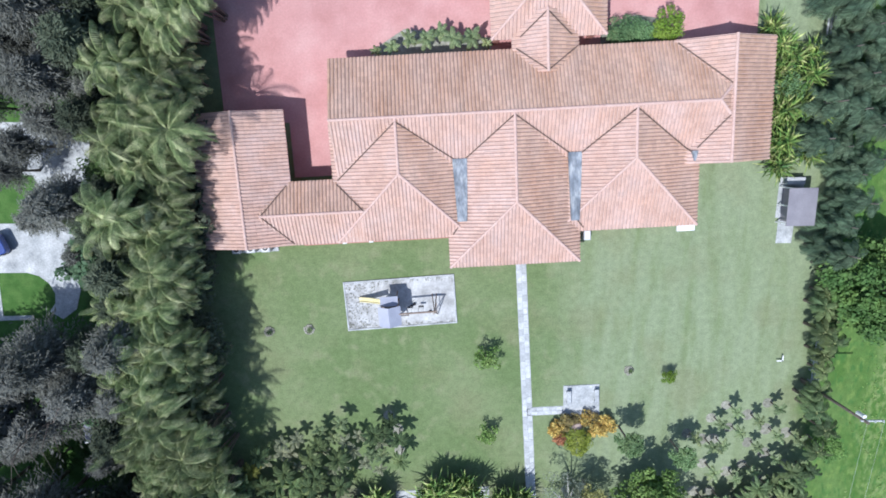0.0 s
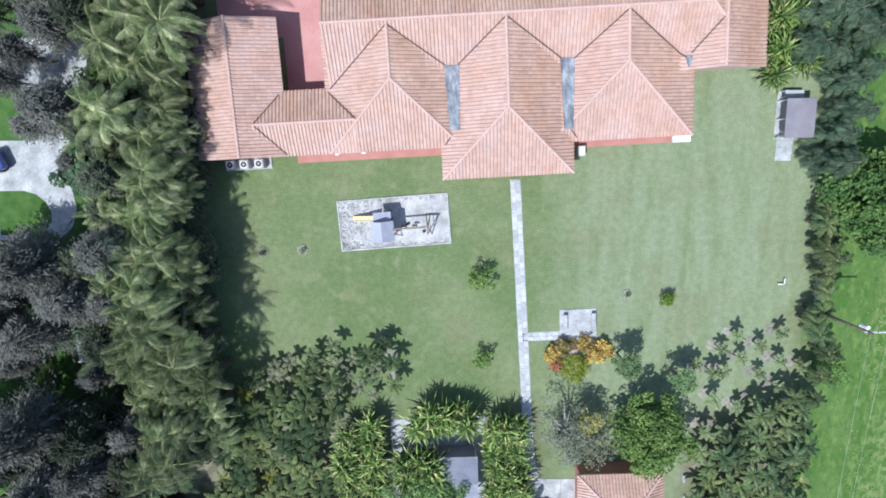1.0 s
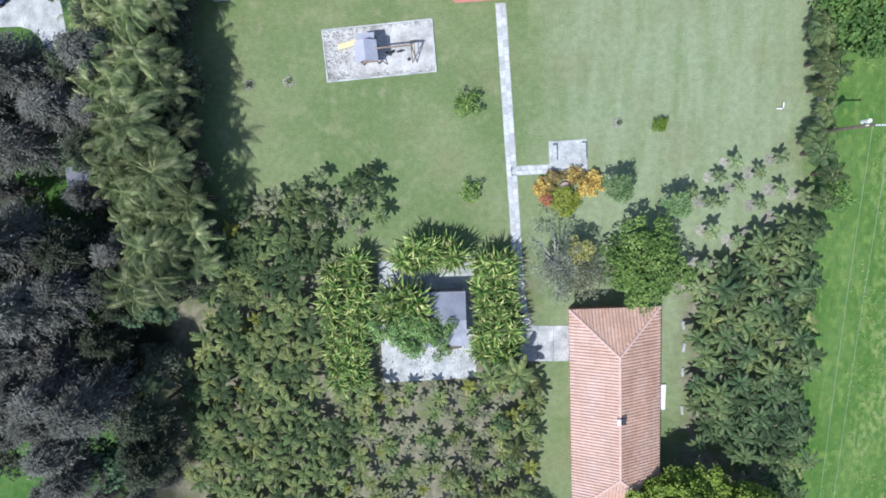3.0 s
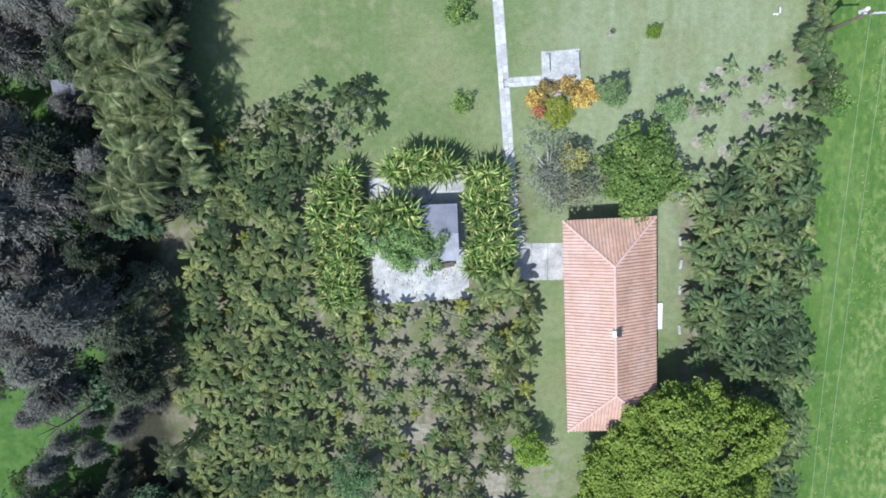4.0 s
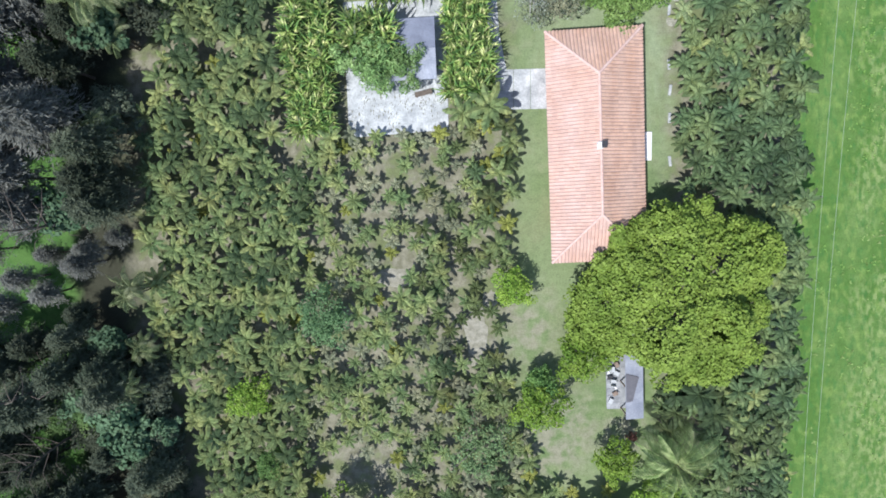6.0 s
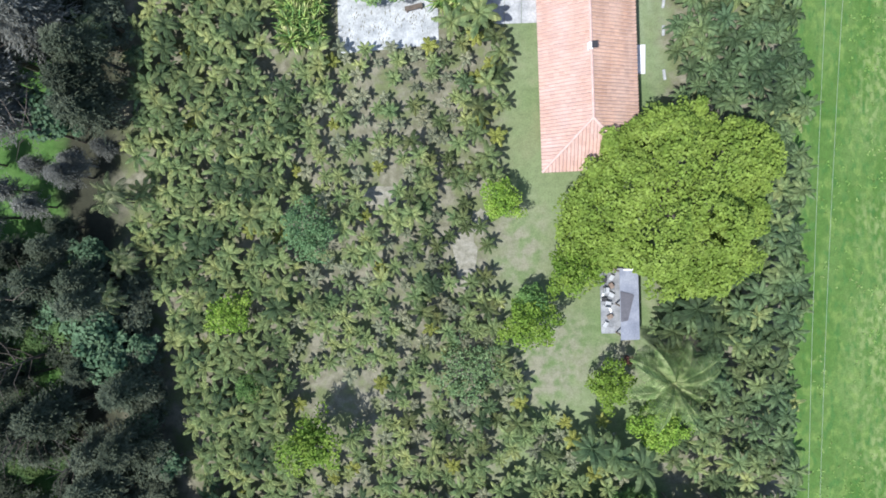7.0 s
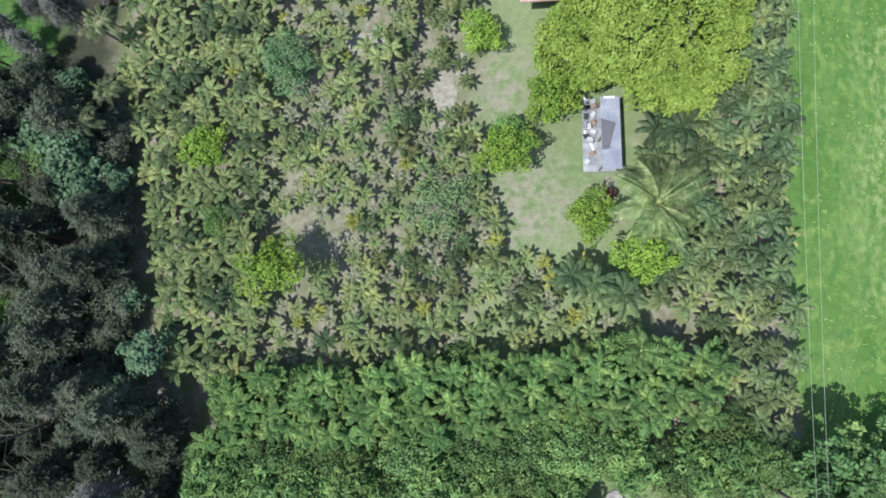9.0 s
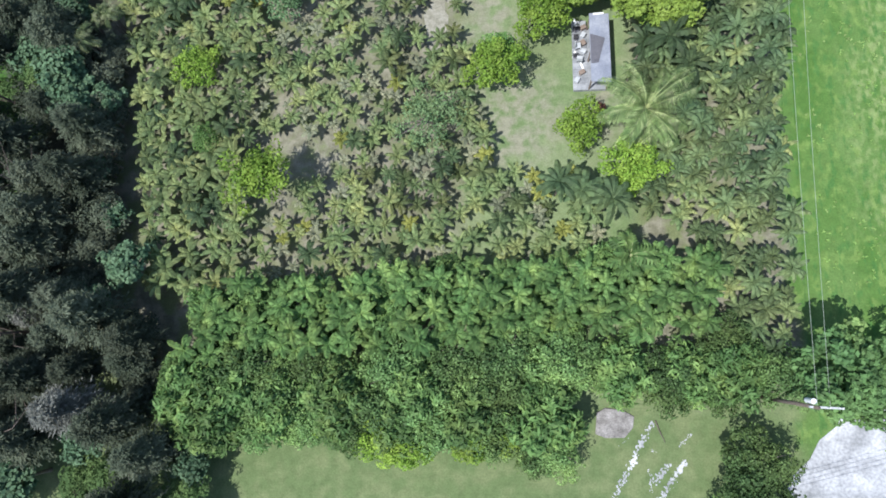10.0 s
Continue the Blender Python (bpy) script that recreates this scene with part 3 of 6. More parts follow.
box_unit("pump_box", *hw(21.95, -3.0), 0.85, 1.0, 0.8, WHITE, "white utility box beside the house corner", "utility box")

# beds along the north wall
solid("flower_bed", Shape().slab(outline((-4.8, 7.2), (-4.5, 8.2), (-2.0, 9.6), (5.0, 8.6), (5.2, 7.2)), -0.05, 0.06), MULCH, "mulched bed along the house wall", "flower bed")
solid("flower_bed", Shape().slab(outline((14.2, 7.2), (14.2, 8.8), (17.0, 9.8), (19.6, 9.3), (20.4, 7.2)), -0.05, 0.06), MULCH, "mulched bed beside the porch", "flower bed")

# ---- small house ----
S_AT = Matrix.Translation((17.85, -46.6, 0)) @ Matrix.Rotation(radians(1.9), 4, "Z")
small = thing("small_house", "small house with pinkish clay tile hip roof", "house", at=S_AT)
ROOFS = []
part("wall", Shape().slab([(-3.5, -6.4), (3.5, -6.4), (3.5, 9.2), (-3.5, 9.2)], -0.1, 2.76), WALL, small, "red rendered house wall")
roof(small, 0.0, -9.55, 9.75, 3.98, 1.66, "v", (True, True), rnd)
ch = part("roof_vent", bevelled(Shape().box(-0.3, -0.25, 4.0, 0.1, 0.3, 4.9), 0.03), WHITE, small, "white vent stack with dark top")
part("vent_opening", Shape().box(-0.02, -0.2, 4.88, 0.42, 0.36, 4.94), DARK, ch)
solid("side_step", bevelled(Shape().box(22.6, -47.5, -0.1, 23.35, -45.0, 0.2), 0.02), WHITE, "white concrete step beside the small house", "step")

# ---- paths ----
def flag_row(p, q, width, piece, parent, seed):
    r = random.Random(seed)
    p, q = Vector((*p, 0)), Vector((*q, 0))
    n = round((q - p).length / piece)
    d, side = (q - p) / n, (q - p).normalized().cross(Vector((0, 0, 1)))
    shapes = []
    for k in range(6):
        s = Shape().box(-width / 4 + 0.02, -piece / 2 + 0.02 + r.uniform(0, 0.03), -0.06, width / 4 - 0.02 - r.uniform(0, 0.03), piece / 2 - 0.02, 0.035)
        shapes.append(bevelled(s, 0.012).mesh("flagstone", STONE))
    ang = math.atan2(d.y, d.x) - math.pi / 2
    for i in range(n):
        for sd in (-1, 1):
            ob = new("flagstone", shapes[r.randrange(6)])
            at = p + d * (i + 0.5) + side * (sd * width / 4) + d * (0.25 if sd > 0 else 0)
            ob.matrix_basis = Matrix.LocRotScale((at.x, at.y, r.uniform(-0.006, 0.008)), Euler((0, 0, ang + r.uniform(-0.02, 0.02))), None)
            ob.parent = parent


FLAGS = []
def pathbed(name, pts, label):
    return solid(name, Shape().slab(pts, -0.1, 0.012), CONCRETE, label, "path", kind="structure")


path_a = pathbed("path_1", [(7.2, -10.1), (8.14, -10.1), (9.95, -35.8), (9.0, -35.8)], "narrow path of pale flagstones across the lawn")
path_b = pathbed("path_2", [(8.6, -24.3), (8.65, -25.15), (12.1, -25.0), (12.1, -24.15)], "short flagstone path to the slab")
pathbed("path_3", [(9.0, -35.82), (9.93, -35.82), (10.6, -39.24), (9.7, -39.24)], "pale concrete path to the small house")
FLAGS += [((7.67, -10.1), (9.47, -35.7), 0.9, 0.62, path_a, 4), ((8.9, -24.72), (12.05, -24.6), 0.8, 0.6, path_b, 5)]
for k, (x0, x1) in enumerate(((9.6, 11.2), (11.23, 12.7), (12.73, 14.2))):
    solid("entrance_slab", bevelled(Shape().slab([(x0, -42.75), (x1, -42.75), (x1, -39.25), (x0, -39.25)], -0.1, 0.05), 0.015), CONCRETE, "worn concrete slab at the small house entrance", "slab", "slabs at the entrance")

# ---- slab with benches and the flower bed ----
solid("garden_slab", bevelled(Shape().slab([(12.02, -22.1), (15.42, -21.95), (15.6, -25.6), (12.15, -25.7)], -0.1, 0.06), 0.02), CONCRETE, "square weathered concrete garden slab", "slab")


def bench(x, y, turn):
    ob = thing("garden_bench", "weathered stone garden bench on the slab", "bench", "benches on the garden slab", at=spot(x, y, 0.06, turn))
    part("seat", bevelled(Shape().box(-0.2, -0.75, 0.36, 0.2, 0.75, 0.45), 0.02), CONCRETE, ob)
    for s in (-0.5, 0.5):
        part("leg", bevelled(Shape().box(-0.17, s - 0.1, 0, 0.17, s + 0.1, 0.36), 0.02), CONCRETE, ob)
    return ob


bench(12.5, -23.2, 3)
bench(15.1, -23.05, 3)

# ---- play area ----
PAD = Matrix.Translation((-3.15, -13.9, 0)) @ Matrix.Rotation(radians(4.2), 4, "Z")


pit = thing("sand_pit", "rectangular white sand pit with a pale timber kerb", "sand pit", at=PAD)
bed = Shape()
N = 40
for j in range(17):
    for i in range(N + 1):
        x, y = -4.9 + 9.8 * i / N, -2.15 + 4.3 * j / 16
        bed.v.append((x, y, 0.06 + 0.035 * noise.noise(Vector((x * 1.3, y * 1.3, 2)))))
bed.f = [(j * (N + 1) + i, j * (N + 1) + i + 1, (j + 1) * (N + 1) + i + 1, (j + 1) * (N + 1) + i) for j in range(16) for i in range(N)]
part("sand", bed, SAND, pit, smooth=True)
for x0, y0, x1, y1 in ((-5.0, -2.3, 5.0, -2.17), (-5.0, 2.17, 5.0, 2.3), (-5.0, -2.165, -4.87, 2.165), (4.87, -2.165, 5.0, 2.165)):
    part("kerb", bevelled(Shape().box(x0, y0, -0.05, x1, y1, 0.12), 0.015), CONCRETE, pit, "pale kerb board")

r = random.Random(9)
litter = Shape()
for i in range(420):
    x, y = (-4.8 + 2.6 * r.random() ** 1.6, r.uniform(-2.1, 2.1)) if r.random() < 0.65 else (r.uniform(-4.8, 4.8), r.choice((-1, 1)) * (2.1 - 0.35 * r.random() ** 2))
    m = PAD @ Matrix.Translation((x, y, 0.115)) @ Matrix.Rotation(r.uniform(0, 6.28), 4, "Z") @ Matrix.Rotation(r.uniform(-0.3, 0.3), 4, "X")
    q = r.uniform(0.04, 0.11)
    litter.add([m @ Vector(p) for p in ((-q, 0, 0), (0, -q * 0.45, 0.01), (q, 0, 0), (0, q * 0.45, 0.01))], [(0, 1, 2, 3)])
solid("leaf_litter", litter, MULCH, "dry grey-brown leaves scattered on the sand", "leaves", kind="stuff")
ball = Shape().tube([(0, 0, 0), (0, 0, 0.05), (0, 0, 0.13), (0, 0, 0.21), (0, 0, 0.26)], [0.03, 0.11, 0.14, 0.11, 0.03], 10)
for px, py in ((1.0, -0.35), (1.25, -0.2), (2.6, -1.0)):
    b = solid("ball", ball, DARK, "small dark play ball on the sand", "ball", "play balls", smooth=True)
    b.matrix_basis = PAD @ Matrix.Translation((px, py, 0.06))
play = thing("swing_set", "wooden playset with grey canopy, yellow slide and swing beam", "playset", at=PAD @ Matrix.Translation((-0.85, -0.35, 0.03)))
for x in (-0.6, 0.75):
    for y in (-0.75, 0.75):
        part("post", Shape().box(x - 0.05, y - 0.05, 0, x + 0.05, y + 0.05, 2.35), TIMBER, play)
deck = part("deck", Shape().box(-0.7, -0.85, 1.2, 0.85, 0.85, 1.24), TIMBER, play)
for i in range(9):
    part("deck_board", Shape().box(-0.7, -0.83 + i * 0.187, 1.245, 0.85, -0.83 + i * 0.187 + 0.17, 1.27), TIMBER, deck)
can = Shape()
can.add([(-0.95, -1.0, 2.3), (0.0, -1.0, 2.95), (1.0, -1.0, 2.3), (-0.95, 0.75, 2.3), (0.0, 0.75, 2.95), (1.0, 0.75, 2.3),
         (-0.95, -1.0, 2.27), (0.0, -1.0, 2.91), (1.0, -1.0, 2.27), (-0.95, 0.75, 2.27), (0.0, 0.75, 2.91), (1.0, 0.75, 2.27)],
        [(0, 1, 4, 3), (1, 2, 5, 4), (6, 9, 10, 7), (7, 10, 11, 8), (0, 3, 9, 6), (2, 8, 11, 5), (0, 6, 7, 1), (1, 7, 8, 2), (3, 4, 10, 9), (4, 5, 11, 10)])
part("canopy", can, CANVAS, play, "lavender-grey gable canopy")
part("lean_to_canopy", Shape().add([(-0.75, 0.7, 2.1), (0.8, 0.7, 2.1), (0.8, 1.5, 1.85), (-0.75, 1.5, 1.85), (-0.75, 0.7, 2.06), (0.8, 0.7, 2.06), (0.8, 1.5, 1.81), (-0.75, 1.5, 1.81)],
                                   [(0, 1, 2, 3), (7, 6, 5, 4), (0, 4, 5, 1), (1, 5, 6, 2), (2, 6, 7, 3), (3, 7, 4, 0)]), CANVAS, play, "pale lean-to canopy")
for y in (0.75, 1.45):
    part("post", Shape().box(0.65, y - 0.04, 0, 0.73, y + 0.04, 1.8), TIMBER, play)
sl = Shape()
for i in range(13):
    s = i / 12
    x, z = -0.7 - 2.1 * s, 1.25 * (1 - s) ** 1.25 + 0.12
    for y, h in ((0.75, 0.14), (0.8, 0.14), (0.83, 0.0), (1.12, 0.0), (1.15, 0.14), (1.2, 0.14), (1.2, -0.05), (0.75, -0.05)):
        sl.v.append((x, y, z + h))
sl.f = [(i * 8 + k, i * 8 + (k + 1) % 8, (i + 1) * 8 + (k + 1) % 8, (i + 1) * 8 + k) for i in range(12) for k in range(8)] + [tuple(range(8)), tuple(range(103, 95, -1))]
part("slide", sl, YELLOW, play, "yellow plastic slide")
beam = part("swing_beam", Shape().box(0.8, -0.05, 2.25, 4.05, 0.07, 2.4), TIMBER, play)
for y in (-0.95, 0.95):
    part("frame_leg", Shape().tube([(4.15, y, 0.0), (3.95, y * 0.08, 2.32)], [0.05, 0.05], 6), TIMBER, play)
    part("frame_leg", Shape().tube([(3.75, y, 0.0), (3.9, y * 0.08, 2.32)], [0.045, 0.045], 6), TIMBER, play)
part("frame_brace", Shape().tube([(4.08, -0.62, 0.8), (4.08, 0.62, 0.8)], [0.035, 0.035], 6), TIMBER, play)
part("ladder", Shape().tube([(0.8, -0.5, 1.25), (1.5, -0.9, 0.0)], [0.05, 0.05], 6), TIMBER, play)
for x in (1.7, 2.7):
    sw = part("swing", Shape().box(x - 0.24, -0.08, 0.5, x + 0.24, 0.1, 0.54), DARK, play)
    for e in (-0.2, 0.2):
        part("swing_chain", Shape().tube([(x + e, 0.01, 0.53), (x + e, 0.01, 2.28)], [0.012, 0.012], 4), DARK, sw)

# ---- patio shed among the arecas ----
solid("patio", bevelled(Shape().slab([(-3.7, -44.95), (5.4, -44.4), (5.2, -32.6), (-3.9, -33.0)], -0.1, 0.06), 0.02), CONCRETE, "large bleached concrete patio", "patio", kind="structure")
r = random.Random(19)
dirt = Shape()
for i in range(520):
    x, y = r.uniform(-3.4, 5.0), -40.6 - 3.9 * r.random() ** 0.8
    if noise.noise(Vector((x * 0.7, y * 0.35, 5))) < r.uniform(-0.25, 0.25):
        continue
    q, a = r.uniform(0.03, 0.1), r.uniform(1.2, 1.9)
    c, d = math.cos(a) * q * r.uniform(1, 2.6), math.sin(a) * q * r.uniform(1, 2.6)
    dirt.add([(x - c, y - d, 0.064), (x + d * 0.3, y - c * 0.3, 0.065), (x + c, y + d, 0.064), (x - d * 0.3, y + c * 0.3, 0.065)], [(0, 1, 2, 3)])
solid("leaf_litter", dirt, MULCH, "dark dry leaves and dirt scattered on the patio", "leaves", kind="stuff")
shed = thing("garden_shed", "open shed with a bluish grey sheet roof on the patio", "shed", at=Matrix.Translation((2.5, -38.0, 0.06)) @ Matrix.Rotation(radians(1.5), 4, "Z"))
for y0, y1, z0, z1 in ((0.0, 2.6, 2.75, 2.5), (-2.5, 0.02, 2.7, 2.4)):
    part("roof_sheet", Shape().add([(-1.9, y0, z0 if y0 >= 0 else z1), (1.95, y0, z0 if y0 >= 0 else z1), (1.95, y1, z1 if y0 >= 0 else z0), (-1.9, y1, z1 if y0 >= 0 else z0),
                                    (-1.9, y0, (z0 if y0 >= 0 else z1) - 0.05), (1.95, y0, (z0 if y0 >= 0 else z1) - 0.05), (1.95, y1, (z1 if y0 >= 0 else z0) - 0.05), (-1.9, y1, (z1 if y0 >= 0 else z0) - 0.05)],
                                   [(0, 1, 2, 3), (7, 6, 5, 4), (0, 4, 5, 1), (1, 5, 6, 2), (2, 6, 7, 3), (3, 7, 4, 0)]), SHEET if y0 >= 0 else BLUEGREY, shed)
for x in (-1.75, 1.8):
    for y in (-2.35, 0, 2.45):
        part("post", Shape().box(x - 0.06, y - 0.06, -0.06, x + 0.06, y + 0.06, 2.45), GREYBOX, shed)
part("back_wall", Shape().box(-1.8, 2.3, 0, 1.85, 2.38, 2.4), DARKSHEET, shed)

# ---- tool shed east of the house ----
tool = thing("tool_shed", "small shed with a flat dark grey roof beside the trees", "shed", at=Matrix.Translation((30.75, -5.0, 0)) @ Matrix.Rotation(radians(1.0), 4, "Z"))
part("wall", Shape().box(-0.15, -1.45, -0.05, 1.25, 1.45, 2.2), DARKSHEET, tool)
part("roof", bevelled(Shape().box(-1.05, -1.62, 2.21, 1.4, 1.6, 2.3), 0.02), DARKSHEET, tool, "flat mauve-grey sheet roof")
for y in (-1.55, 0.0, 1.55):
    part("post", Shape().tube([(-0.5, y, 0), (-0.5, y, 2.2)], [0.06, 0.06], 8), WHITE, tool, "white post")
solid("shed_slab", bevelled(Shape().slab([(30.5, -8.5), (31.9, -8.5), (31.95, -6.25), (30.5, -6.25)], -0.1, 0.07), 0.02), CONCRETE, "stained concrete slab in front of the tool shed", "slab")
solid("shed_slab", bevelled(Shape().slab([(30.2, -6.22), (32.4, -6.22), (32.4, -2.6), (30.2, -2.6)], -0.1, 0.06), 0.02), CONCRETE, "concrete base under the tool shed", "slab")
tb = thing("work_table", "pale grey metal work table behind the tool shed", "table", at=spot(31.1, -2.9, 0.06))
part("tabletop", bevelled(Shape().box(-0.8, -0.3, 0.78, 0.8, 0.3, 0.84), 0.01), GREYBOX, tb)
for x in (-0.7, 0.7):
    for y in (-0.25, 0.25):
        part("leg", Shape().box(x - 0.03, y - 0.03, 0, x + 0.03, y + 0.03, 0.78), WHITE, tb)

# ---- potting hut in the nursery ----
hut = thing("potting_shed", "open potting shed with a bluish sheet roof and pale deck", "shed", at=Matrix.Translation((20.95, -67.5, 0)) @ Matrix.Rotation(radians(1.5), 4, "Z"))
for i in range(10):
    part("deck_board", Shape().box(-1.4, -2.6 + i * 0.64, 0.3, -0.2, -2.6 + i * 0.64 + 0.615, 0.36), DECK, hut)
part("deck_frame", Shape().box(-1.36, -2.56, -0.05, 1.32, 3.1, 0.298), DECK, hut)
for i in range(6):
    z, y = 2.15, -2.85 + i * 1.0
    part("roof_sheet", Shape().add([(-0.22, y, z + 0.1), (1.38, y, z - 0.1), (1.38, y + 1.02, z - 0.09), (-0.22, y + 1.02, z + 0.11),
                                    (-0.22, y, z + 0.07), (1.38, y, z - 0.13), (1.38, y + 1.02, z - 0.12), (-0.22, y + 1.02, z + 0.08)],
                                   [(0, 1, 2, 3), (7, 6, 5, 4), (0, 4, 5, 1), (1, 5, 6, 2), (2, 6, 7, 3), (3, 7, 4, 0)]), BLUEGREY, hut)
# thin dark panel laid over the roof sheets, narrowing southwards
part("roof_patch", Shape().add([(-0.18, -1.3, 2.3), (0.4, -1.2, 2.235), (0.98, 0.95, 2.17), (-0.18, 1.3, 2.31), (-0.18, -1.3, 2.275), (0.4, -1.2, 2.205), (0.98, 0.95, 2.14), (-0.18, 1.3, 2.285)],
                               [(0, 1, 2, 3), (7, 6, 5, 4), (0, 4, 5, 1), (1, 5, 6, 2), (2, 6, 7, 3), (3, 7, 4, 0)]), DARKPATCH, hut, "dark tapering patch on the roof")
part("roof_batten", bevelled(Shape().box(0.1, 3.0, 2.2, 0.95, 3.16, 2.3), 0.01), WHITE, hut, "white board at the roof end")
for x in (-0.12, 1.28):
    for y in (-2.5, 0, 2.95):
        part("post", Shape().box(x - 0.05, y - 0.05, 0.3, x + 0.05, y + 0.05, 2.05), TIMBER, hut)


def chair(x, y, z, turn):
    ob = thing("garden_chair", "grey plastic garden chair on the deck", "chair", "clutter on the deck", at=spot(x, y, z, turn))
    part("seat", bevelled(Shape().box(-0.25, -0.25, 0.4, 0.25, 0.25, 0.44), 0.015), GREYBOX, ob)
    part("backrest", bevelled(Shape().box(-0.25, 0.22, 0.44, 0.25, 0.27, 0.85), 0.015), GREYBOX, ob)
    for a in (-0.22, 0.22):
        for b in (-0.22, 0.22):
            part("leg", Shape().box(a - 0.02, b - 0.02, 0, a + 0.02, b + 0.02, 0.4), GREYBOX, ob)


for x, y, t in ((19.95, -66.3, 95), (20.1, -67.5, 170)):
    chair(x, y, 0.365, t)
for k, (x, y) in enumerate(((19.85, -64.6), (20.4, -64.5), (20.4, -65.2), (19.8, -65.4), (20.4, -65.9), (20.4, -66.7), (19.8, -67.1), (20.3, -68.6), (19.9, -69.3))):
    b = thing("crate", "old grey crate on the potting shed deck", "crate", "crates on the deck", at=spot(x, y, 0.365, 30 * k))
    part("body", bevelled(Shape().box(-0.22, -0.16, 0, 0.22, 0.16, 0.26), 0.02), (DARKSHEET, TIMBER, GREYBOX)[k % 3], b)
    part("rim", bevelled(Shape().box(-0.24, -0.18, 0.26, 0.24, 0.18, 0.3), 0.01), (DARK, TIMBER, GREYBOX)[k % 3], b)

for x, y, t, w in ((19.75, -64.0, 8, 0.9), (19.7, -66.9, -14, 0.7), (20.35, -68.0, 20, 0.8)):
    solid("loose_board", bevelled(Shape().box(-0.09, -w / 2, 0, 0.09, w / 2, 0.04), 0.008), WHITE, "loose white painted board lying on the deck", "board", "boards on the deck").matrix_basis = spot(x, y, 0.365, t)

# ---- utility poles and lines ----
def pole(x, y, h, turn, label):
    ob = thing("utility_pole", label, "utility pole", "poles of the power line", at=spot(x, y, 0, turn))
    part("shaft", Shape().tube([(0, 0, -0.2), (0, 0, h)], [0.16, 0.11], 10), POLEWOOD, ob, smooth=True)
    part("crossarm", Shape().box(-0.3, -0.06, h - 0.5, 1.6, 0.06, h - 0.36), GREYBOX, ob, "pale crossarm")
    for k in (0.0, 0.7, 1.4):
        part("insulator", Shape().tube([(k, 0, h - 0.36), (k, 0, h - 0.14)], [0.05, 0.035], 8), WHITE, ob)
    part("transformer", Shape().tube([(0.0, 0.32, h - 1.2), (0.0, 0.32, h - 0.45)], [0.17, 0.17], 12), WHITE, ob, "white transformer drum")


PA, PB = (34.7, -21.8), (32.8, -94.2)
pole(*PA, 7.8, 0, "dark timber utility pole with a pale crossarm")
pole(*PB, 7.6, 0, "timber utility pole beside the road trees")
for k in (0.0, 1.4):
    pts = []
    for i in range(33):
        s = i / 32
        pts.append((PA[0] + k * (1 - 0.5 * s) + (PB[0] - PA[0]) * s, PA[1] + (PB[1] - PA[1]) * s, 7.66 - 0.18 * s - 4 * 0.9 * s * (1 - s)))
    solid("power_line", Shape().tube(pts, [0.009] * 33, 4), CABLE, "thin pale overhead power cable", "cable", "power cables")

# ---- road and sand at the south end ----
solid("road", Shape().slab([(33.9, -101.0), (34.6, -99.6), (35.9, -98.3), (36.6, -97.0), (37.9, -95.9), (38.5, -94.4), (39.9, -94.0), (41.3, -93.2), (43.5, -92.7), (46, -91.6), (52, -90.4), (80, -88), (80, -125), (32.4, -125), (32.6, -106)], -0.1, 0.03), GRAVEL, "bright white gravel road", "road", kind="structure")
solid("south_slab", bevelled(Shape().slab([(21.2, -97.5), (21.9, -97.75), (23.3, -97.65), (23.9, -96.9), (24.0, -96.1), (23.2, -95.7), (21.9, -95.6), (21.3, -96.0)], -0.1, 0.1), 0.03), OLDSLAB, "old rough concrete slab at the hedge", "slab")


rs = random.Random(5)
STREAKS = [((25.3, -96.4), (22.2, -102.4), 0.3, 150), ((27.95, -97.1), (27.1, -98.1), 0.16, 26), ((26.4, -99.3), (25.3, -100.6), 0.26, 44), ((27.5, -99.0), (25.6, -101.8), 0.3, 80), ((25.0, -99.6), (25.1, -101.3), 0.2, 26), ((25.2, -98.4), (25.5, -98.6), 0.12, 8), ((23.6, -97.6), (22.9, -98.3), 0.08, 12)]
for (xa, ya), (xb, yb), wide, count in STREAKS:
    crumbs = Shape()
    for k in range(count):
        q = rs.random()
        fade = 0.55 + 0.45 * noise.noise(Vector((q * 7.0, xa, ya)))
        x, y = xa + (xb - xa) * q + rs.gauss(0, 0.45) * wide, ya + (yb - ya) * q + rs.gauss(0, 0.3) * wide
        size, n = wide * rs.uniform(0.18, 0.62) * fade, rs.randrange(6, 9)
        crumbs.add([(x + size * rs.uniform(0.6, 1.2) * math.cos(6.283 * i / n), y + 1.3 * size * rs.uniform(0.6, 1.2) * math.sin(6.283 * i / n), 0.012 + 0.00006 * k) for i in range(n)], [tuple(range(n))])
    solid("sand_patch", crumbs, GRAVEL, "broken streak of white sand worn into the grass", "sand", kind="stuff")


def bare_soil(x, y, rx, ry, seed):
    """A ragged low mound of bare soil."""
    g = random.Random(seed)
    n = 26
    v = [(x, y, 0.03)]
    for ring, z in ((0.55, 0.025), (1.0, 0.003)):
        for i in range(n):
            a = 2 * math.pi * i / n
            q = ring * (1 + (0.35 * noise.noise(Vector((2 * math.cos(a), 2 * math.sin(a), seed))) + g.uniform(-0.08, 0.08)) * ring)
            v.append((x + rx * q * math.cos(a), y + ry * q * math.sin(a), z))
    f = [(0, 1 + i, 1 + (i + 1) % n) for i in range(n)] + [(1 + i, 1 + n + i, 1 + n + (i + 1) % n, 1 + (i + 1) % n) for i in range(n)]
    solid("soil_patch", Shape().add(v, f), SOIL, "bare pale soil between the young palms", "soil", kind="stuff", smooth=True)


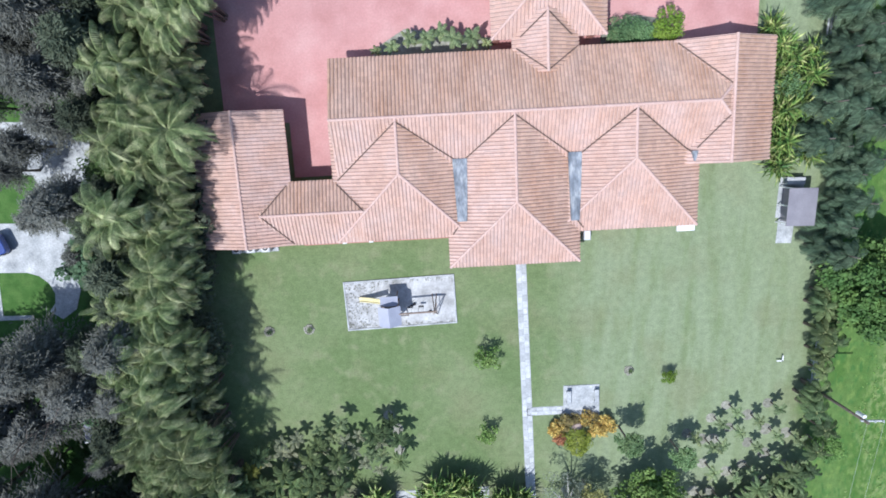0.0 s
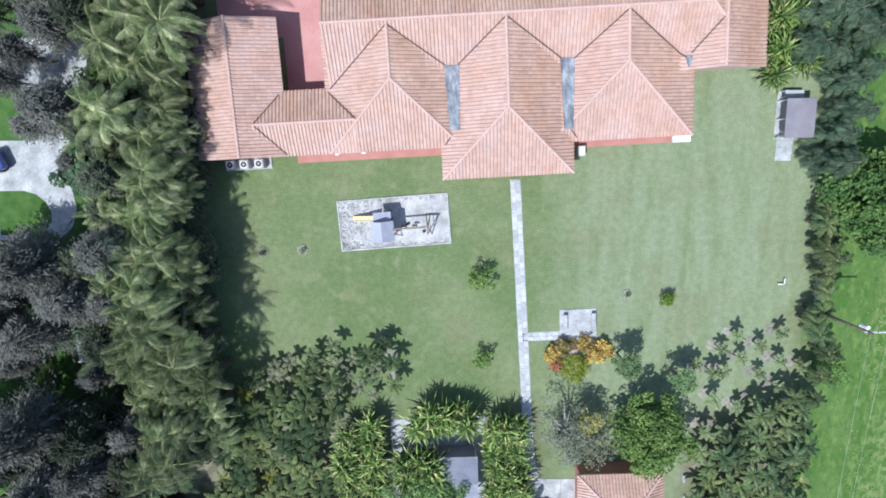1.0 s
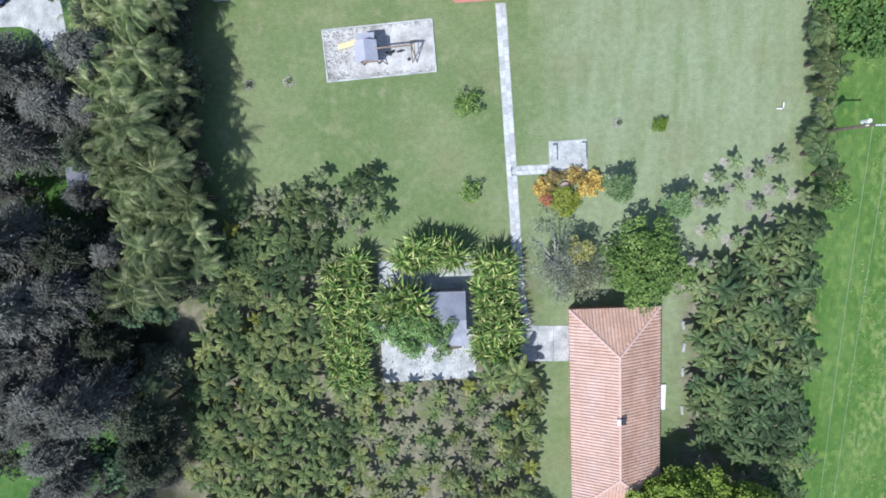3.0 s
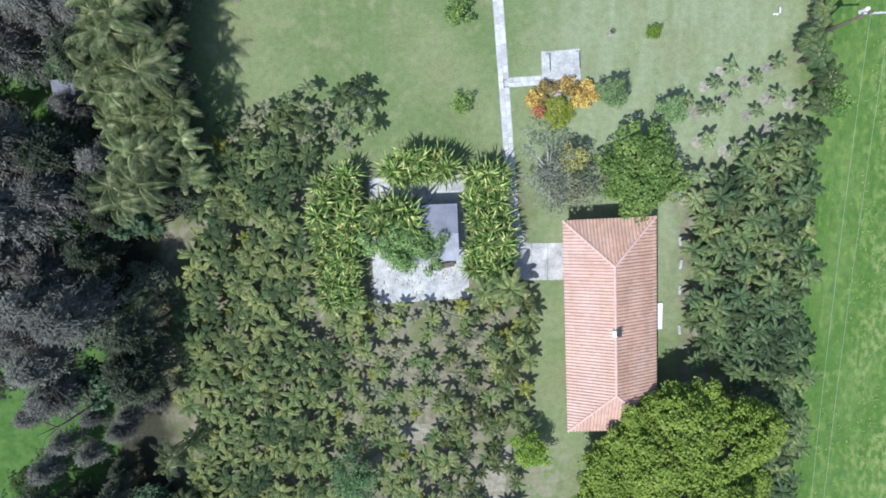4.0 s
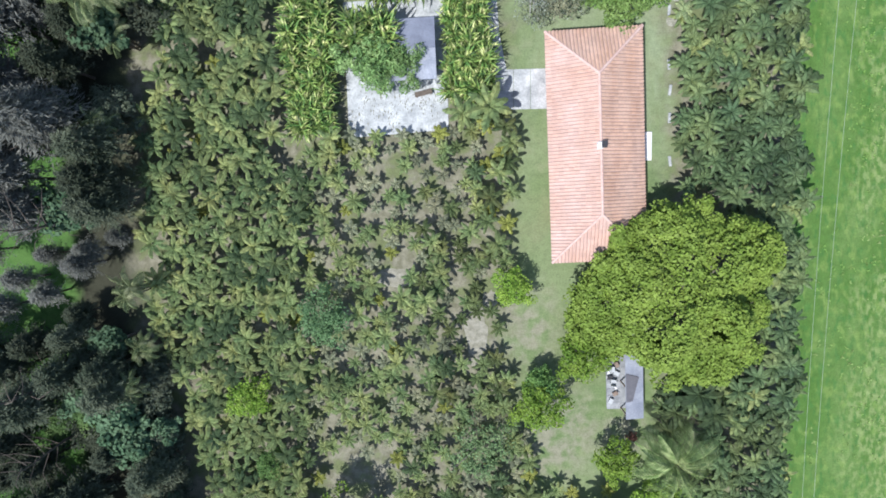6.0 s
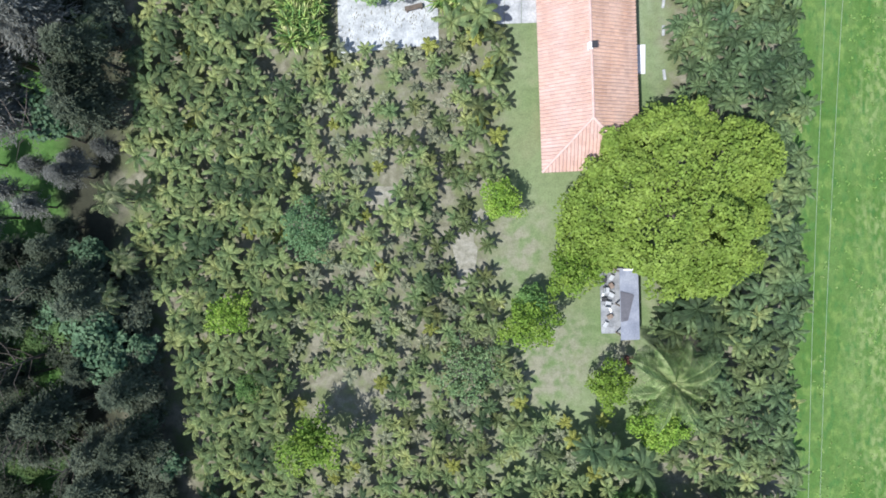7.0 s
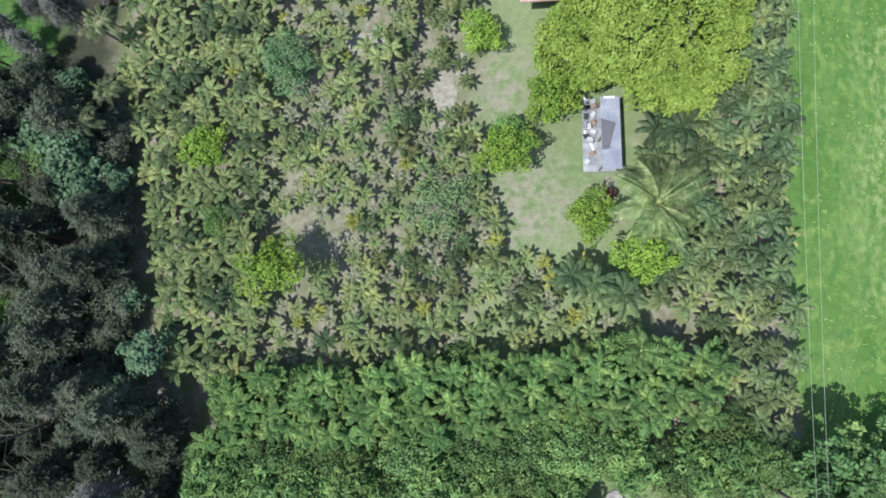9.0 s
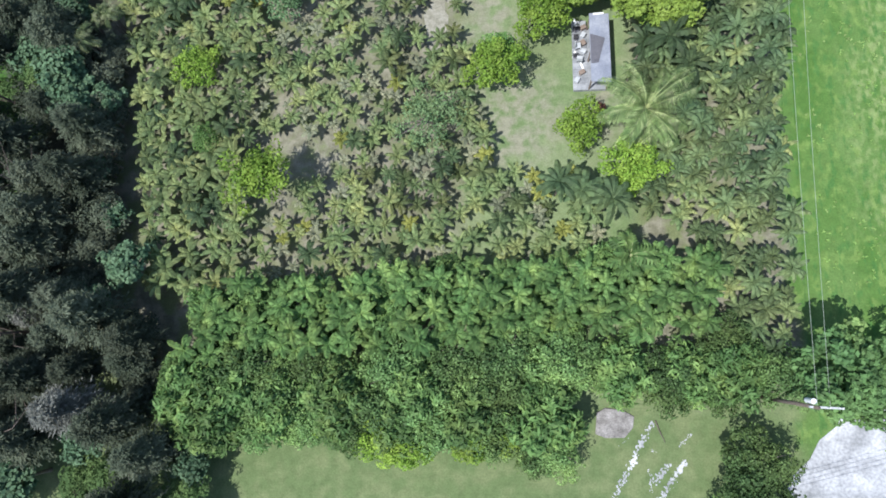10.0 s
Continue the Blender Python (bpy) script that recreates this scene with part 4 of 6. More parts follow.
bare_soil(0.2, -57.9, 1.9, 0.9, 5)
bare_soil(7.7, -63.3, 1.0, 3.0, 6)
bare_soil(9.0, -60.2, 0.7, 1.2, 7)

# ---- next plot to the west ----
solid("west_pavement", Shape().slab([(-60, -11.1), (-36.2, -11.0), (-35.2, -11.3), (-34.4, -12.0), (-34.0, -12.9), (-34.1, -13.8), (-34.7, -14.6), (-33.6, -15.3), (-32.3, -14.4), (-31.7, -12.6), (-32.1, -9.0), (-30.4, -6.0), (-29, 2), (-60, 2), (-60, -2.4), (-34.5, -2.4), (-33.5, -4.5), (-34.5, -6.6), (-60, -6.6)], -0.1, 0.03), CONCRETE, "bright paved yard of the next plot", "pavement", kind="structure")
solid("west_kerb_path", Shape().slab([(-60, -16.0), (-36.2, -15.35), (-36.2, -14.95), (-60, -15.5)], -0.1, 0.035), CONCRETE, "narrow white concrete path beside the yard lawn", "path", kind="structure")
solid("west_side_path", Shape().slab([(-39.8, -15.4), (-38.9, -15.4), (-38.8, -11.12), (-39.7, -11.12)], -0.1, 0.03), CONCRETE, "narrow white concrete path beside the yard lawn", "path", kind="structure")


def truck(x, y, turn):
    ob = thing("pickup_truck", "dark blue pickup truck parked on the yard", "truck", at=spot(x, y, 0.03, turn))
    part("body", bevelled(Shape().slab([(-2.6, -0.9), (2.4, -0.9), (2.6, -0.7), (2.6, 0.7), (2.4, 0.9), (-2.6, 0.9)], 0.45, 1.05), 0.06), BLUE, ob)
    cab = Shape().add([(-0.6, -0.85, 1.05), (1.5, -0.85, 1.05), (1.5, 0.85, 1.05), (-0.6, 0.85, 1.05), (-0.4, -0.7, 1.75), (0.8, -0.7, 1.75), (0.8, 0.7, 1.75), (-0.4, 0.7, 1.75)],
                      [(3, 2, 1, 0), (4, 5, 6, 7), (0, 1, 5, 4), (1, 2, 6, 5), (2, 3, 7, 6), (3, 0, 4, 7)])
    part("cab", bevelled(cab, 0.05), BLUE, ob)
    part("windscreen", Shape().add([(1.48, -0.72, 1.12), (1.48, 0.72, 1.12), (0.86, 0.6, 1.72), (0.86, -0.6, 1.72)], [(0, 1, 2, 3)]), DARK, ob, "dark windscreen")
    part("cargo_bed", Shape().box(-2.5, -0.78, 1.052, -0.7, 0.78, 1.06), DARK, ob)
    for a in (-1.7, 1.6):
        for b in (-0.85, 0.85):
            wheel = part("wheel", Shape().tube([(a, b - 0.11, 0.37), (a, b + 0.11, 0.37)], [0.37, 0.37], 14), DARK, ob)
            part("rim", Shape().tube([(a, b - 0.13, 0.37), (a, b + 0.13, 0.37)], [0.2, 0.2], 10), GREYBOX, wheel)


truck(-39.6, -9.0, 20)
nb = thing("neighbour_shed", "grey flat-roofed shed with a white edge among trees", "shed", at=spot(-29.8, -24.8, 0, 4))
part("wall", Shape().box(-1.5, -0.95, 0, 1.5, 0.95, 2.2), GREYBOX, nb)
part("roof", bevelled(Shape().box(-1.75, -1.15, 2.21, 1.75, 1.1, 2.32), 0.02), SHEET, nb)
part("fascia", bevelled(Shape().box(-1.9, -1.32, 2.05, 1.9, -1.16, 2.36), 0.02), WHITE, nb, "white fascia board")


# ---- plants ----
def frond(s, z0, az, rise, length, droop, width, pairs, r, fold=0.35, start=0.08, x0=0.0, y0=0.0, slim=0.5, tip=0.8, ribs=None, bend=0.0):
    """One pinnate leaf: an arching rib with leaflets on both sides."""
    ca, sa = math.cos(az), math.sin(az)
    n = 14
    pts, dirs = [], []
    x, z, a = 0.0, z0, rise
    for i in range(n + 1):
        pts.append((x, z))
        dirs.append(a)
        x += math.cos(a) * length / n
        z += math.sin(a) * length / n
        a -= droop / n * (0.5 + i / n)
    def at(t):
        f = min(max(t, 0), 0.9999) * n
        i = int(f)
        f -= i
        return pts[i][0] + (pts[i + 1][0] - pts[i][0]) * f, pts[i][1] + (pts[i + 1][1] - pts[i][1]) * f, dirs[i]
    for k in range(pairs):
        t = start + (1 - start) * (k + 0.5) / pairs
        px, pz, d = at(t)
        step = length * (1 - start) / pairs * slim
        wide = width * (math.sin(math.pi * min(1.0, 0.14 + 0.86 * t ** 0.9)) ** 0.75 + 0.07) * r.uniform(0.85, 1.1)
        ahead = 0.25 + 0.6 * t
        for sd in (-1, 1):
            vs = []
            for along, out, dz in ((-step, 0, 0), (step, 0, 0), (step * tip + wide * ahead, wide * 0.94, -fold * wide), (-step * tip + wide * ahead, wide * 1.03, -fold * wide)):
                lx = px + along * math.cos(d)
                lz = pz + along * math.sin(d) + dz
                ly = sd * out + bend * t * t * length
                vs.append((x0 + lx * ca - ly * sa, y0 + lx * sa + ly * ca, lz))
            s.add(vs, [(0, 1, 2, 3) if sd > 0 else (3, 2, 1, 0)])
    rib = []
    for t in (0.0, 0.3, 0.6, 0.97):
        px, pz, d = at(t)
        w = 0.018 * length ** 0.5 * (1.15 - t)
        o = bend * t * t * length
        rib += [(x0 + px * ca - (o - w) * sa, y0 + px * sa + (o - w) * ca, pz + 0.015), (x0 + px * ca - (o + w) * sa, y0 + px * sa + (o + w) * ca, pz + 0.015)]
    (ribs or s).add(rib, [(2 * i, 2 * i + 2, 2 * i + 3, 2 * i + 1) for i in range(3)])


def nursery_crown(seed, fronds, length, height, droop=1.5, width=0.26, rise=0.75):
    r = random.Random(seed)
    s = Shape()
    for i in range(fronds):
        az = 2 * math.pi * (i + r.uniform(-0.3, 0.3)) / fronds
        frond(s, height, az, r.uniform(rise - 0.3, rise + 0.3), length * r.uniform(0.8, 1.25), droop * r.uniform(0.8, 1.2), width * 0.82, 9, r, fold=0.75, slim=0.58, tip=0.75)
    frond(s, height, r.uniform(0, 6), 1.35, length * 0.7, 0.5, width * 0.5, 6, r)
    return s


def palm_kind(seed, fronds, length, height, mat, label, group, droop=1.5, width=0.26, rise=0.75):
    ob = thing("palm", label, "palm", group)
    part("trunk", Shape().tube([(0, 0, -0.05), (0.03, 0.01, height * 0.55), (0, 0, height)], [0.09, 0.06, 0.05], 6), BARK, ob)
    crown = nursery_crown(seed, fronds, length, height, droop, width, rise)
    part("crown", crown, mat, ob)
    return Kind(ob), crown, mat


def tall_palm(seed, height, fronds, length, mat, label, lean=(0.0, 0.0), group="tall palms along the boundary", name="palm", pairs=26, width=0.4, droop=2.5, fold=1.0, slim=0.46, rib=None, sway=0.22):
    r = random.Random(seed)
    ob = thing(name, label, "palm", group)
    lx, ly = lean
    part("trunk", Shape().tube([(lx, ly, -0.1), (lx * 0.6, ly * 0.6, height * 0.35), (lx * 0.2, ly * 0.2, height * 0.7), (0, 0, height)], [0.22, 0.16, 0.13, 0.12], 8), POLEWOOD, ob)
    s, ribs = Shape(), Shape()
    ribs.tube([(0, 0, height - 0.1), (0, 0, height + 0.15)], [0.15, 0.06], 6)
    for i in range(fronds):
        ring = i % 3
        az = 2 * math.pi * i * 0.381966 + r.uniform(-0.2, 0.2)
        frond(s, height, az, (1.15, 0.75, 0.3)[ring] + r.uniform(-0.25, 0.25), length * r.uniform(0.85, 1.08), droop * r.uniform(0.8, 1.15), width, pairs, r,
              fold=fold * r.uniform(0.8, 1.2), start=0.12, slim=slim, tip=0.35, ribs=ribs, bend=r.uniform(-sway, sway))
    crown = part("crown", s, mat, ob)
    part("midrib_fan", ribs, rib or RIB, crown, "pale frond midribs")
    return Kind(ob)


def leaf_cloud(seed, clumps, per, size, thin=0.55, squash=0.75, flat=0.5, jitter=0.38):
    """Leaves on the outer sides of many small clumps; clumps: rows of (x, y, z, radius)."""
    g = np.random.default_rng(seed)
    c = np.repeat(np.array(clumps), per, axis=0)
    n = len(c)
    d = g.normal(size=(n, 3))
    d[:, 2] = np.abs(d[:, 2]) * 1.1 - 0.35
    d /= np.linalg.norm(d, axis=1)[:, None]
    at = c[:, :3] + d * (c[:, 3] * g.uniform(0.72, 1.08, n))[:, None] * np.array([1, 1, squash])
    up = d * 0.55 + np.array([0, 0, flat]) + g.normal(size=(n, 3)) * jitter
    up /= np.linalg.norm(up, axis=1)[:, None]
    a = np.cross(up, g.normal(size=(n, 3)))
    a /= np.linalg.norm(a, axis=1)[:, None]
    b = np.cross(up, a)
    L = (size * g.uniform(0.7, 1.25, n))[:, None]
    W = L * thin
    v = np.stack([at - a * L * 0.5, at - a * L * 0.05 + b * W * 0.5 - up * L * 0.08, at + a * L * 0.5 - up * L * 0.12, at - a * L * 0.05 - b * W * 0.5 - up * L * 0.08], axis=1)
    return v.reshape(-1, 3), n


def cloud_mesh(name, verts, n, mat):
    me = bpy.data.meshes.new(name)
    me.vertices.add(4 * n)
    me.vertices.foreach_set("co", verts.astype(np.float32).ravel())
    me.loops.add(4 * n)
    me.loops.foreach_set("vertex_index", np.arange(4 * n, dtype=np.int32))
    me.polygons.add(n)
    me.polygons.foreach_set("loop_start", np.arange(0, 4 * n, 4, dtype=np.int32))
    me.materials.append(mat)
    me.update(calc_edges=True)
    return me


def dome_clumps(seed, radius, tall, base, count, size, ragged=0.25, inner=0.25):
    r = random.Random(seed)
    rows = []
    ph = r.uniform(0, 10)
    for i in range(count):
        z = 1 - (i + 0.5) / count * 1.25
        az = i * 2.39996 + r.uniform(-0.3, 0.3)
        q = math.sqrt(max(0.0, 1 - min(1, abs(z)) ** 2)) if z > 0 else 1.0 + z * 0.8
        k = 1 + ragged * (noise.noise(Vector((math.cos(az) * 1.3 + ph, math.sin(az) * 1.3, z))) * 1.4) - (inner * r.random() if r.random() < 0.55 else 0)
        rows.append((radius * q * k * math.cos(az), radius * q * k * math.sin(az), base + tall * (z * k + 0.0), size * r.uniform(0.7, 1.25)))
    return rows


def broad_tree(seed, radius, tall, base, mat, label, category="tree", group="", name="tree", clump=None, count=None, per=70, leaf_size=0.24, bark=BARK, ragged=0.42, thin=0.55, flat=0.5, limbs=6, jitter=0.34, inner=0.45, lobes=0):
    clump = clump or radius * 0.27
    count = count or int(4.6 * (radius / clump) ** 2)
    rows = dome_clumps(seed, radius - clump * 0.6, tall, base, count, clump, ragged, inner)
    ob = thing(name, label, category, group)
    r = random.Random(seed + 50)
    for i in range(lobes):
        a, q, z = 6.283 * i / lobes + r.uniform(-0.2, 0.2), radius * r.uniform(0.82, 0.98), base + tall * r.uniform(0.05, 0.4)
        wide = radius * r.uniform(0.1, 0.19)
        for k in range(20):
            b, d = r.uniform(0, 6.283), wide * math.sqrt(r.random())
            rows.append((q * math.cos(a) + d * math.cos(b), q * math.sin(a) + d * math.sin(b), z + 0.6 * (wide - d) + r.uniform(-0.2, 0.2), clump * r.uniform(0.7, 1.1)))
    tr = Shape().tube([(0, 0, -0.1), (0.02 * radius, 0, base * 0.55), (0, 0.02 * radius, base + 0.15 * tall)], [0.07 * radius + 0.05, 0.05 * radius + 0.03, 0.03 * radius + 0.02], 8)
    trunk = part("trunk", tr, bark, ob)
    for i in range(limbs):
        c = rows[int(len(rows) * (0.15 + 0.7 * i / max(1, limbs)))]
        b = (0, 0, base * r.uniform(0.5, 0.9))
        mid = (c[0] * 0.45, c[1] * 0.45, b[2] + (c[2] - b[2]) * 0.6)
        part("limb", Shape().tube([b, mid, c[:3]], [0.035 * radius + 0.015, 0.02 * radius + 0.01, 0.01], 5), bark, trunk)
    v, n = leaf_cloud(seed, rows, per, leaf_size, thin=thin, flat=flat, jitter=jitter)
    crown = new("crown", cloud_mesh("crown", v, n, mat))
    crown.parent = ob
    return Kind(ob)


R = random.Random(11)

# nursery palms: kinds
NP = []
for k, (f, ln, h, mat, lab) in enumerate((
        (8, 1.25, 1.7, L_NURSERY, "young olive-green palm with arching fronds in nursery soil"),
        (7, 1.4, 2.1, L_NURSERY, "young olive-green palm with broad drooping fronds"),
        (8, 1.15, 1.2, L_NURSERY, "short young palm with a star of green fronds"),
        (7, 1.55, 2.3, L_NURSERY, "taller young palm with long curved fronds"),
        (10, 1.4, 2.3, L_NURSERY_DARK, "dark green young palm in the nursery rows"),
        (10, 1.6, 2.7, L_NURSERY_DARK, "dark green palm with long drooping fronds"),
        (6, 1.1, 1.3, L_DULL, "dull grey-green young palm in pale soil"),
        (8, 1.0, 1.3, L_YELLOW, "yellowed young palm standing among green ones"),
        (7, 0.85, 1.7, L_LIGHTPALM, "thin pale young palm above its mulch ring"))):
    NP.append(palm_kind(100 + k, f, ln, h, mat, lab, "young palms of the nursery", droop=1.2 if k == 2 else 2.3 if k in (4, 5) else 1.7, width=0.3 if k in (1, 3) else 0.25))
STUFF = {}


def young_palm(k, x, y, turn, size, single):
    kind = NP[k][0]
    if single:
        kind.put(spot(x, y, 0, turn, size, R.uniform(-5, 5)))
    else:
        STUFF.setdefault(k, []).append((x, y, turn, size))


def inside(x, y, poly):
    hit = False
    for i in range(len(poly)):
        (x0, y0), (x1, y1) = poly[i], poly[i - 1]
        if (y0 > y) != (y1 > y) and x < (x1 - x0) * (y - y0) / (y1 - y0) + x0:
            hit = not hit
    return hit


WEST = [(-16.5, -27.0), (-10.0, -24.5), (-4.5, -25.0), (-5.2, -30.0), (-9.6, -32.0), (-9.4, -45.5), (10.4, -43.0), (11.2, -45.0), (11.2, -50.0), (10.6, -58.0), (9.6, -62.0), (11.5, -66.0), (11.5, -71.0), (13.0, -76.5), (17.5, -77.0),
        (21.5, -78.0), (22.0, -84.5), (8.0, -86.5), (-14.5, -88.5), (-17.0, -84.0), (-17.5, -76.0), (-20.0, -68.0), (-22.0, -60.0), (-22.0, -48.0), (-21.0, -38.0)]
EAST = [(25.0, -36.0), (29.0, -31.0), (35.2, -29.0), (35.6, -45.0), (35.5, -60.0), (35.2, -75.0), (34.6, -88.0), (33.0, -92.0), (29.0, -84.0), (22.5, -79.0), (27.0, -72.0), (24.0, -66.0), (31.5, -63.0), (31.5, -53.0), (25.2, -50.0)]
CLEAR = [(-5.8, -61.3, 2.6), (-12.8, -68.2, 2.0), (12.9, -68.5, 2.6), (7.9, -73.0, 1.9), (-5.6, -78.8, 2.2), (-3.4, -76.6, 2.8), (11.2, -58.2, 1.8), (-11.8, -74.8, 1.6), (0.0, -58.0, 1.5), (7.6, -63.4, 1.7), (24.8, -73.2, 2.0), (23.3, -77.3, 1.6),
         (0.5, -47.4, 0.9), (2.8, -49.2, 0.8), (-4.0, -54.0, 0.9), (21.0, -67.5, 3.6), (-9.0, -46.8, 1.2)]
for block, poly in (("west", WEST), ("east", EAST)):
    ys = -24.0
    row = 0
    while ys > -92:
        xs = -24.0 + (row % 2) * 0.85 if block == "west" else 24.0 + (row % 2) * 0.8
        while xs < 38:
            x, y = xs + R.uniform(-0.5, 0.5), ys + R.uniform(-0.5, 0.5)
            dense = block == "east" or x < -8 or (y > -30)
            step = (1.34 if block == "east" else 1.42) if dense else 1.5
            xs += step
            if not inside(x, y, poly) or any(math.hypot(x - a, y - b) < c for a, b, c in CLEAR):
                continue
            if not dense and R.random() < 0.05 or block == "west" and y > -31.5 and R.random() < 0.1:
                continue
            q = R.random()
            if block == "east":
                k = 5 if q < 0.42 else 4 if q < 0.9 else 1
                size = R.uniform(0.75, 1.08) if y > -75 else R.uniform(0.68, 0.98)
            elif y > -30 and x > -17:
                k, size = (4 if q < 0.4 else 6 if q < 0.8 else 8), R.uniform(0.9, 1.15)
            elif dense:
                k, size = (1 if q < 0.3 else 3 if q < 0.56 else 0 if q < 0.75 - (0.2 if y > -52 else 0) else 4 if q < 0.98 else 7), R.uniform(0.85, 1.2)
            elif x > 8.5 and y > -58:
                k, size = (1 if q < 0.45 else 0 if q < 0.8 else 7), R.uniform(0.95, 1.15)
            else:
                k, size = (0 if q < 0.34 else 2 if q < 0.5 else 6 if q < 0.76 else 1 if q < 0.9 else 4 if q < 0.95 else 7), R.uniform(0.75, 1.12)
            if block == "west" and math.hypot(x - 0.8, y + 48.6) < 4.2:
                k, size = (6 if q < 0.8 else 2), size * 0.92
            young_palm(k, x, y, R.uniform(0, 360), size * (0.86 if block == "west" else 0.95), single=(block == "west" and x > 2.2 and y > -81))
        ys -= 1.38 if block == "west" else 1.42
        row += 1

for x, y, s in ((24.9, -69.6, 1.0), (24.4, -71.2, 0.95), (25.9, -68.0, 1.1), (23.9, -69.4, 0.7)):
    young_palm(5, x, y, R.uniform(0, 360), s, True)
# loose young palms by the eastern lawn
for x, y, s in ((24.4, -27.0, 0.6), (25.9, -27.6, 0.75), (26.6, -25.4, 0.6), (27.0, -27.6, 0.62), (27.9, -24.1, 0.66), (28.4, -26.4, 0.62), (30.1, -25.1, 0.62), (31.9, -23.9, 0.64), (32.0, -26.6, 0.66), (32.1, -29.1, 0.6),
                (30.1, -30.3, 0.6), (28.6, -31.1, 0.62), (34.2, -30.3, 0.6), (34.4, -32.9, 0.66), (34.0, -27.0, 0.75), (26.2, -30.2, 0.8), (30.4, -28.0, 0.55), (31.8, -32.0, 0.8), (25.6, -33.2, 0.85), (27.2, -33.2, 0.8), (25.2, -35.4, 0.9),
                (-3.4, -26.3, 0.8), (-3.2, -28.5, 0.8), (-4.2, -24.9, 0.7)):
    young_palm(8 if x > 0 else 4, x, y, R.uniform(0, 360), 0.22 + s if x > 0 else s, True)
    ring = Shape().tube([(0, 0, -0.02), (0, 0, 0.03)], [R.uniform(0.5, 0.75), 0.45], 11)
    m = solid("mulch_ring", ring, MULCH, "ring of pale mulch round a young palm", "mulch", "mulch rings")
    m.matrix_basis = spot(x - 0.25, y - 0.1)

for k, rows in STUFF.items():
    base = np.array(NP[k][1].v)
    faces = NP[k][1].f
    vs, fs = [], []
    for x, y, turn, size in rows:
        c, s = math.cos(radians(turn)), math.sin(radians(turn))
        q = base * size
        fs.extend([tuple(i + len(vs) * len(base) for i in f) for f in faces])
        vs.append(np.stack([q[:, 0] * c - q[:, 1] * s + x, q[:, 0] * s + q[:, 1] * c + y, q[:, 2]], axis=1))
    sh = Shape()
    sh.v, sh.f = np.concatenate(vs).tolist(), fs
    solid("palm_rows", sh, NP[k][2], "dense rows of young nursery palms", "palms", kind="stuff")

# tall clustered palms along the western boundary
def cluster_palm(seed, height):
    r = random.Random(seed)
    ob = thing("palm", "tall clustered palm with narrow arching plume-like fronds", "palm", "tall palms along the boundary")
    s, ribs = Shape(), Shape()
    for k in range(5):
        a = 1.257 * k + r.uniform(-0.3, 0.3)
        d = 0.9 if k % 2 else 0.6
        x, y, h = d * math.cos(a), d * math.sin(a), height * r.uniform(0.72, 1.0)
        part("stem", Shape().tube([(x * 0.3, y * 0.3, -0.1), (x * 0.7, y * 0.7, h * 0.6), (x, y, h)], [0.11, 0.08, 0.06], 6), POLEWOOD, ob)
        for i in range(7):
            az = a * 0.35 + 2 * math.pi * (i + r.uniform(-0.4, 0.4)) / 7
            frond(s, h, az, r.uniform(0.5, 1.35), r.uniform(2.1, 3.1), r.uniform(2.3, 3.3), 0.36, 26, r, fold=r.uniform(0.8, 1.5), start=0.1, slim=0.36, tip=0.3, x0=x, y0=y, ribs=ribs, bend=r.uniform(-0.3, 0.3))
    crown = part("crown", s, L_COCO, ob)
    part("midrib_fan", ribs, RIB, crown, "pale frond midribs")
    return Kind(ob)


TP = [cluster_palm(200 + i, h) for i, h in enumerate((8.0, 6.8, 8.8, 7.4))]
for i, (x, y) in enumerate(((-17.6, 14.5), (-18.2, 11.5), (-18.6, 8.5), (-20.6, 10.0), (-19.6, 5.4), (-22.0, 6.2), (-20.6, 2.2), (-20.5, -0.8), (-23.0, 0.6), (-20.7, -3.6), (-23.4, -4.8), (-20.8, -6.6), (-21.0, -9.6), (-23.6, -10.6),
                            (-21.6, -12.4), (-21.6, -15.2), (-24.0, -16.4), (-22.0, -18.0), (-22.3, -21.2), (-22.2, -24.4), (-24.6, -23.0), (-22.0, -27.4), (-22.4, -30.6), (-22.6, -34.0), (-24.4, -44.0), (-22.0, -63.5), (-22.6, -66.5), (-22.0, -58.0))):
    TP[i % 4].put(spot(x, y, 0, R.uniform(0, 360), R.uniform(0.88, 1.1) * (1.0 if i < 24 else 0.7)))
    if i < 24:
        for k in range(2):
            TP[(i + k + 1) % 4].put(spot(x + R.uniform(-1.9, 1.5), y - 1.0 - 0.9 * k + R.uniform(-0.5, 0.5), 0, R.uniform(0, 360), R.uniform(0.68, 1.05)))

for x, y, s, k in ((-19.9, -17.5, 0.85, 0), (-19.8, -20.8, 0.8, 1), (-19.6, -23.8, 0.85, 2), (-18.8, -26.8, 0.8, 3), (-18.6, -29.6, 0.75, 0), (-18.4, -32.4, 0.75, 1), (-20.4, -31.0, 0.85, 2)):
    TP[k].put(spot(x, y, 0, R.uniform(0, 360), s))
BIG = tall_palm(240, 8.6, 15, 4.2, L_COCO, "tall single palm with long feathery fronds", lean=(-0.9, 0.1), pairs=40, width=0.42, droop=2.3, fold=1.2, slim=0.26)
for x, y, s in ((-18.4, 1.1, 1.0), (-21.4, -20.8, 0.95), (-20.2, -24.6, 0.9), (-21.2, -33.2, 0.85)):
    BIG.put(spot(x, y, 0, R.uniform(0, 360), s))

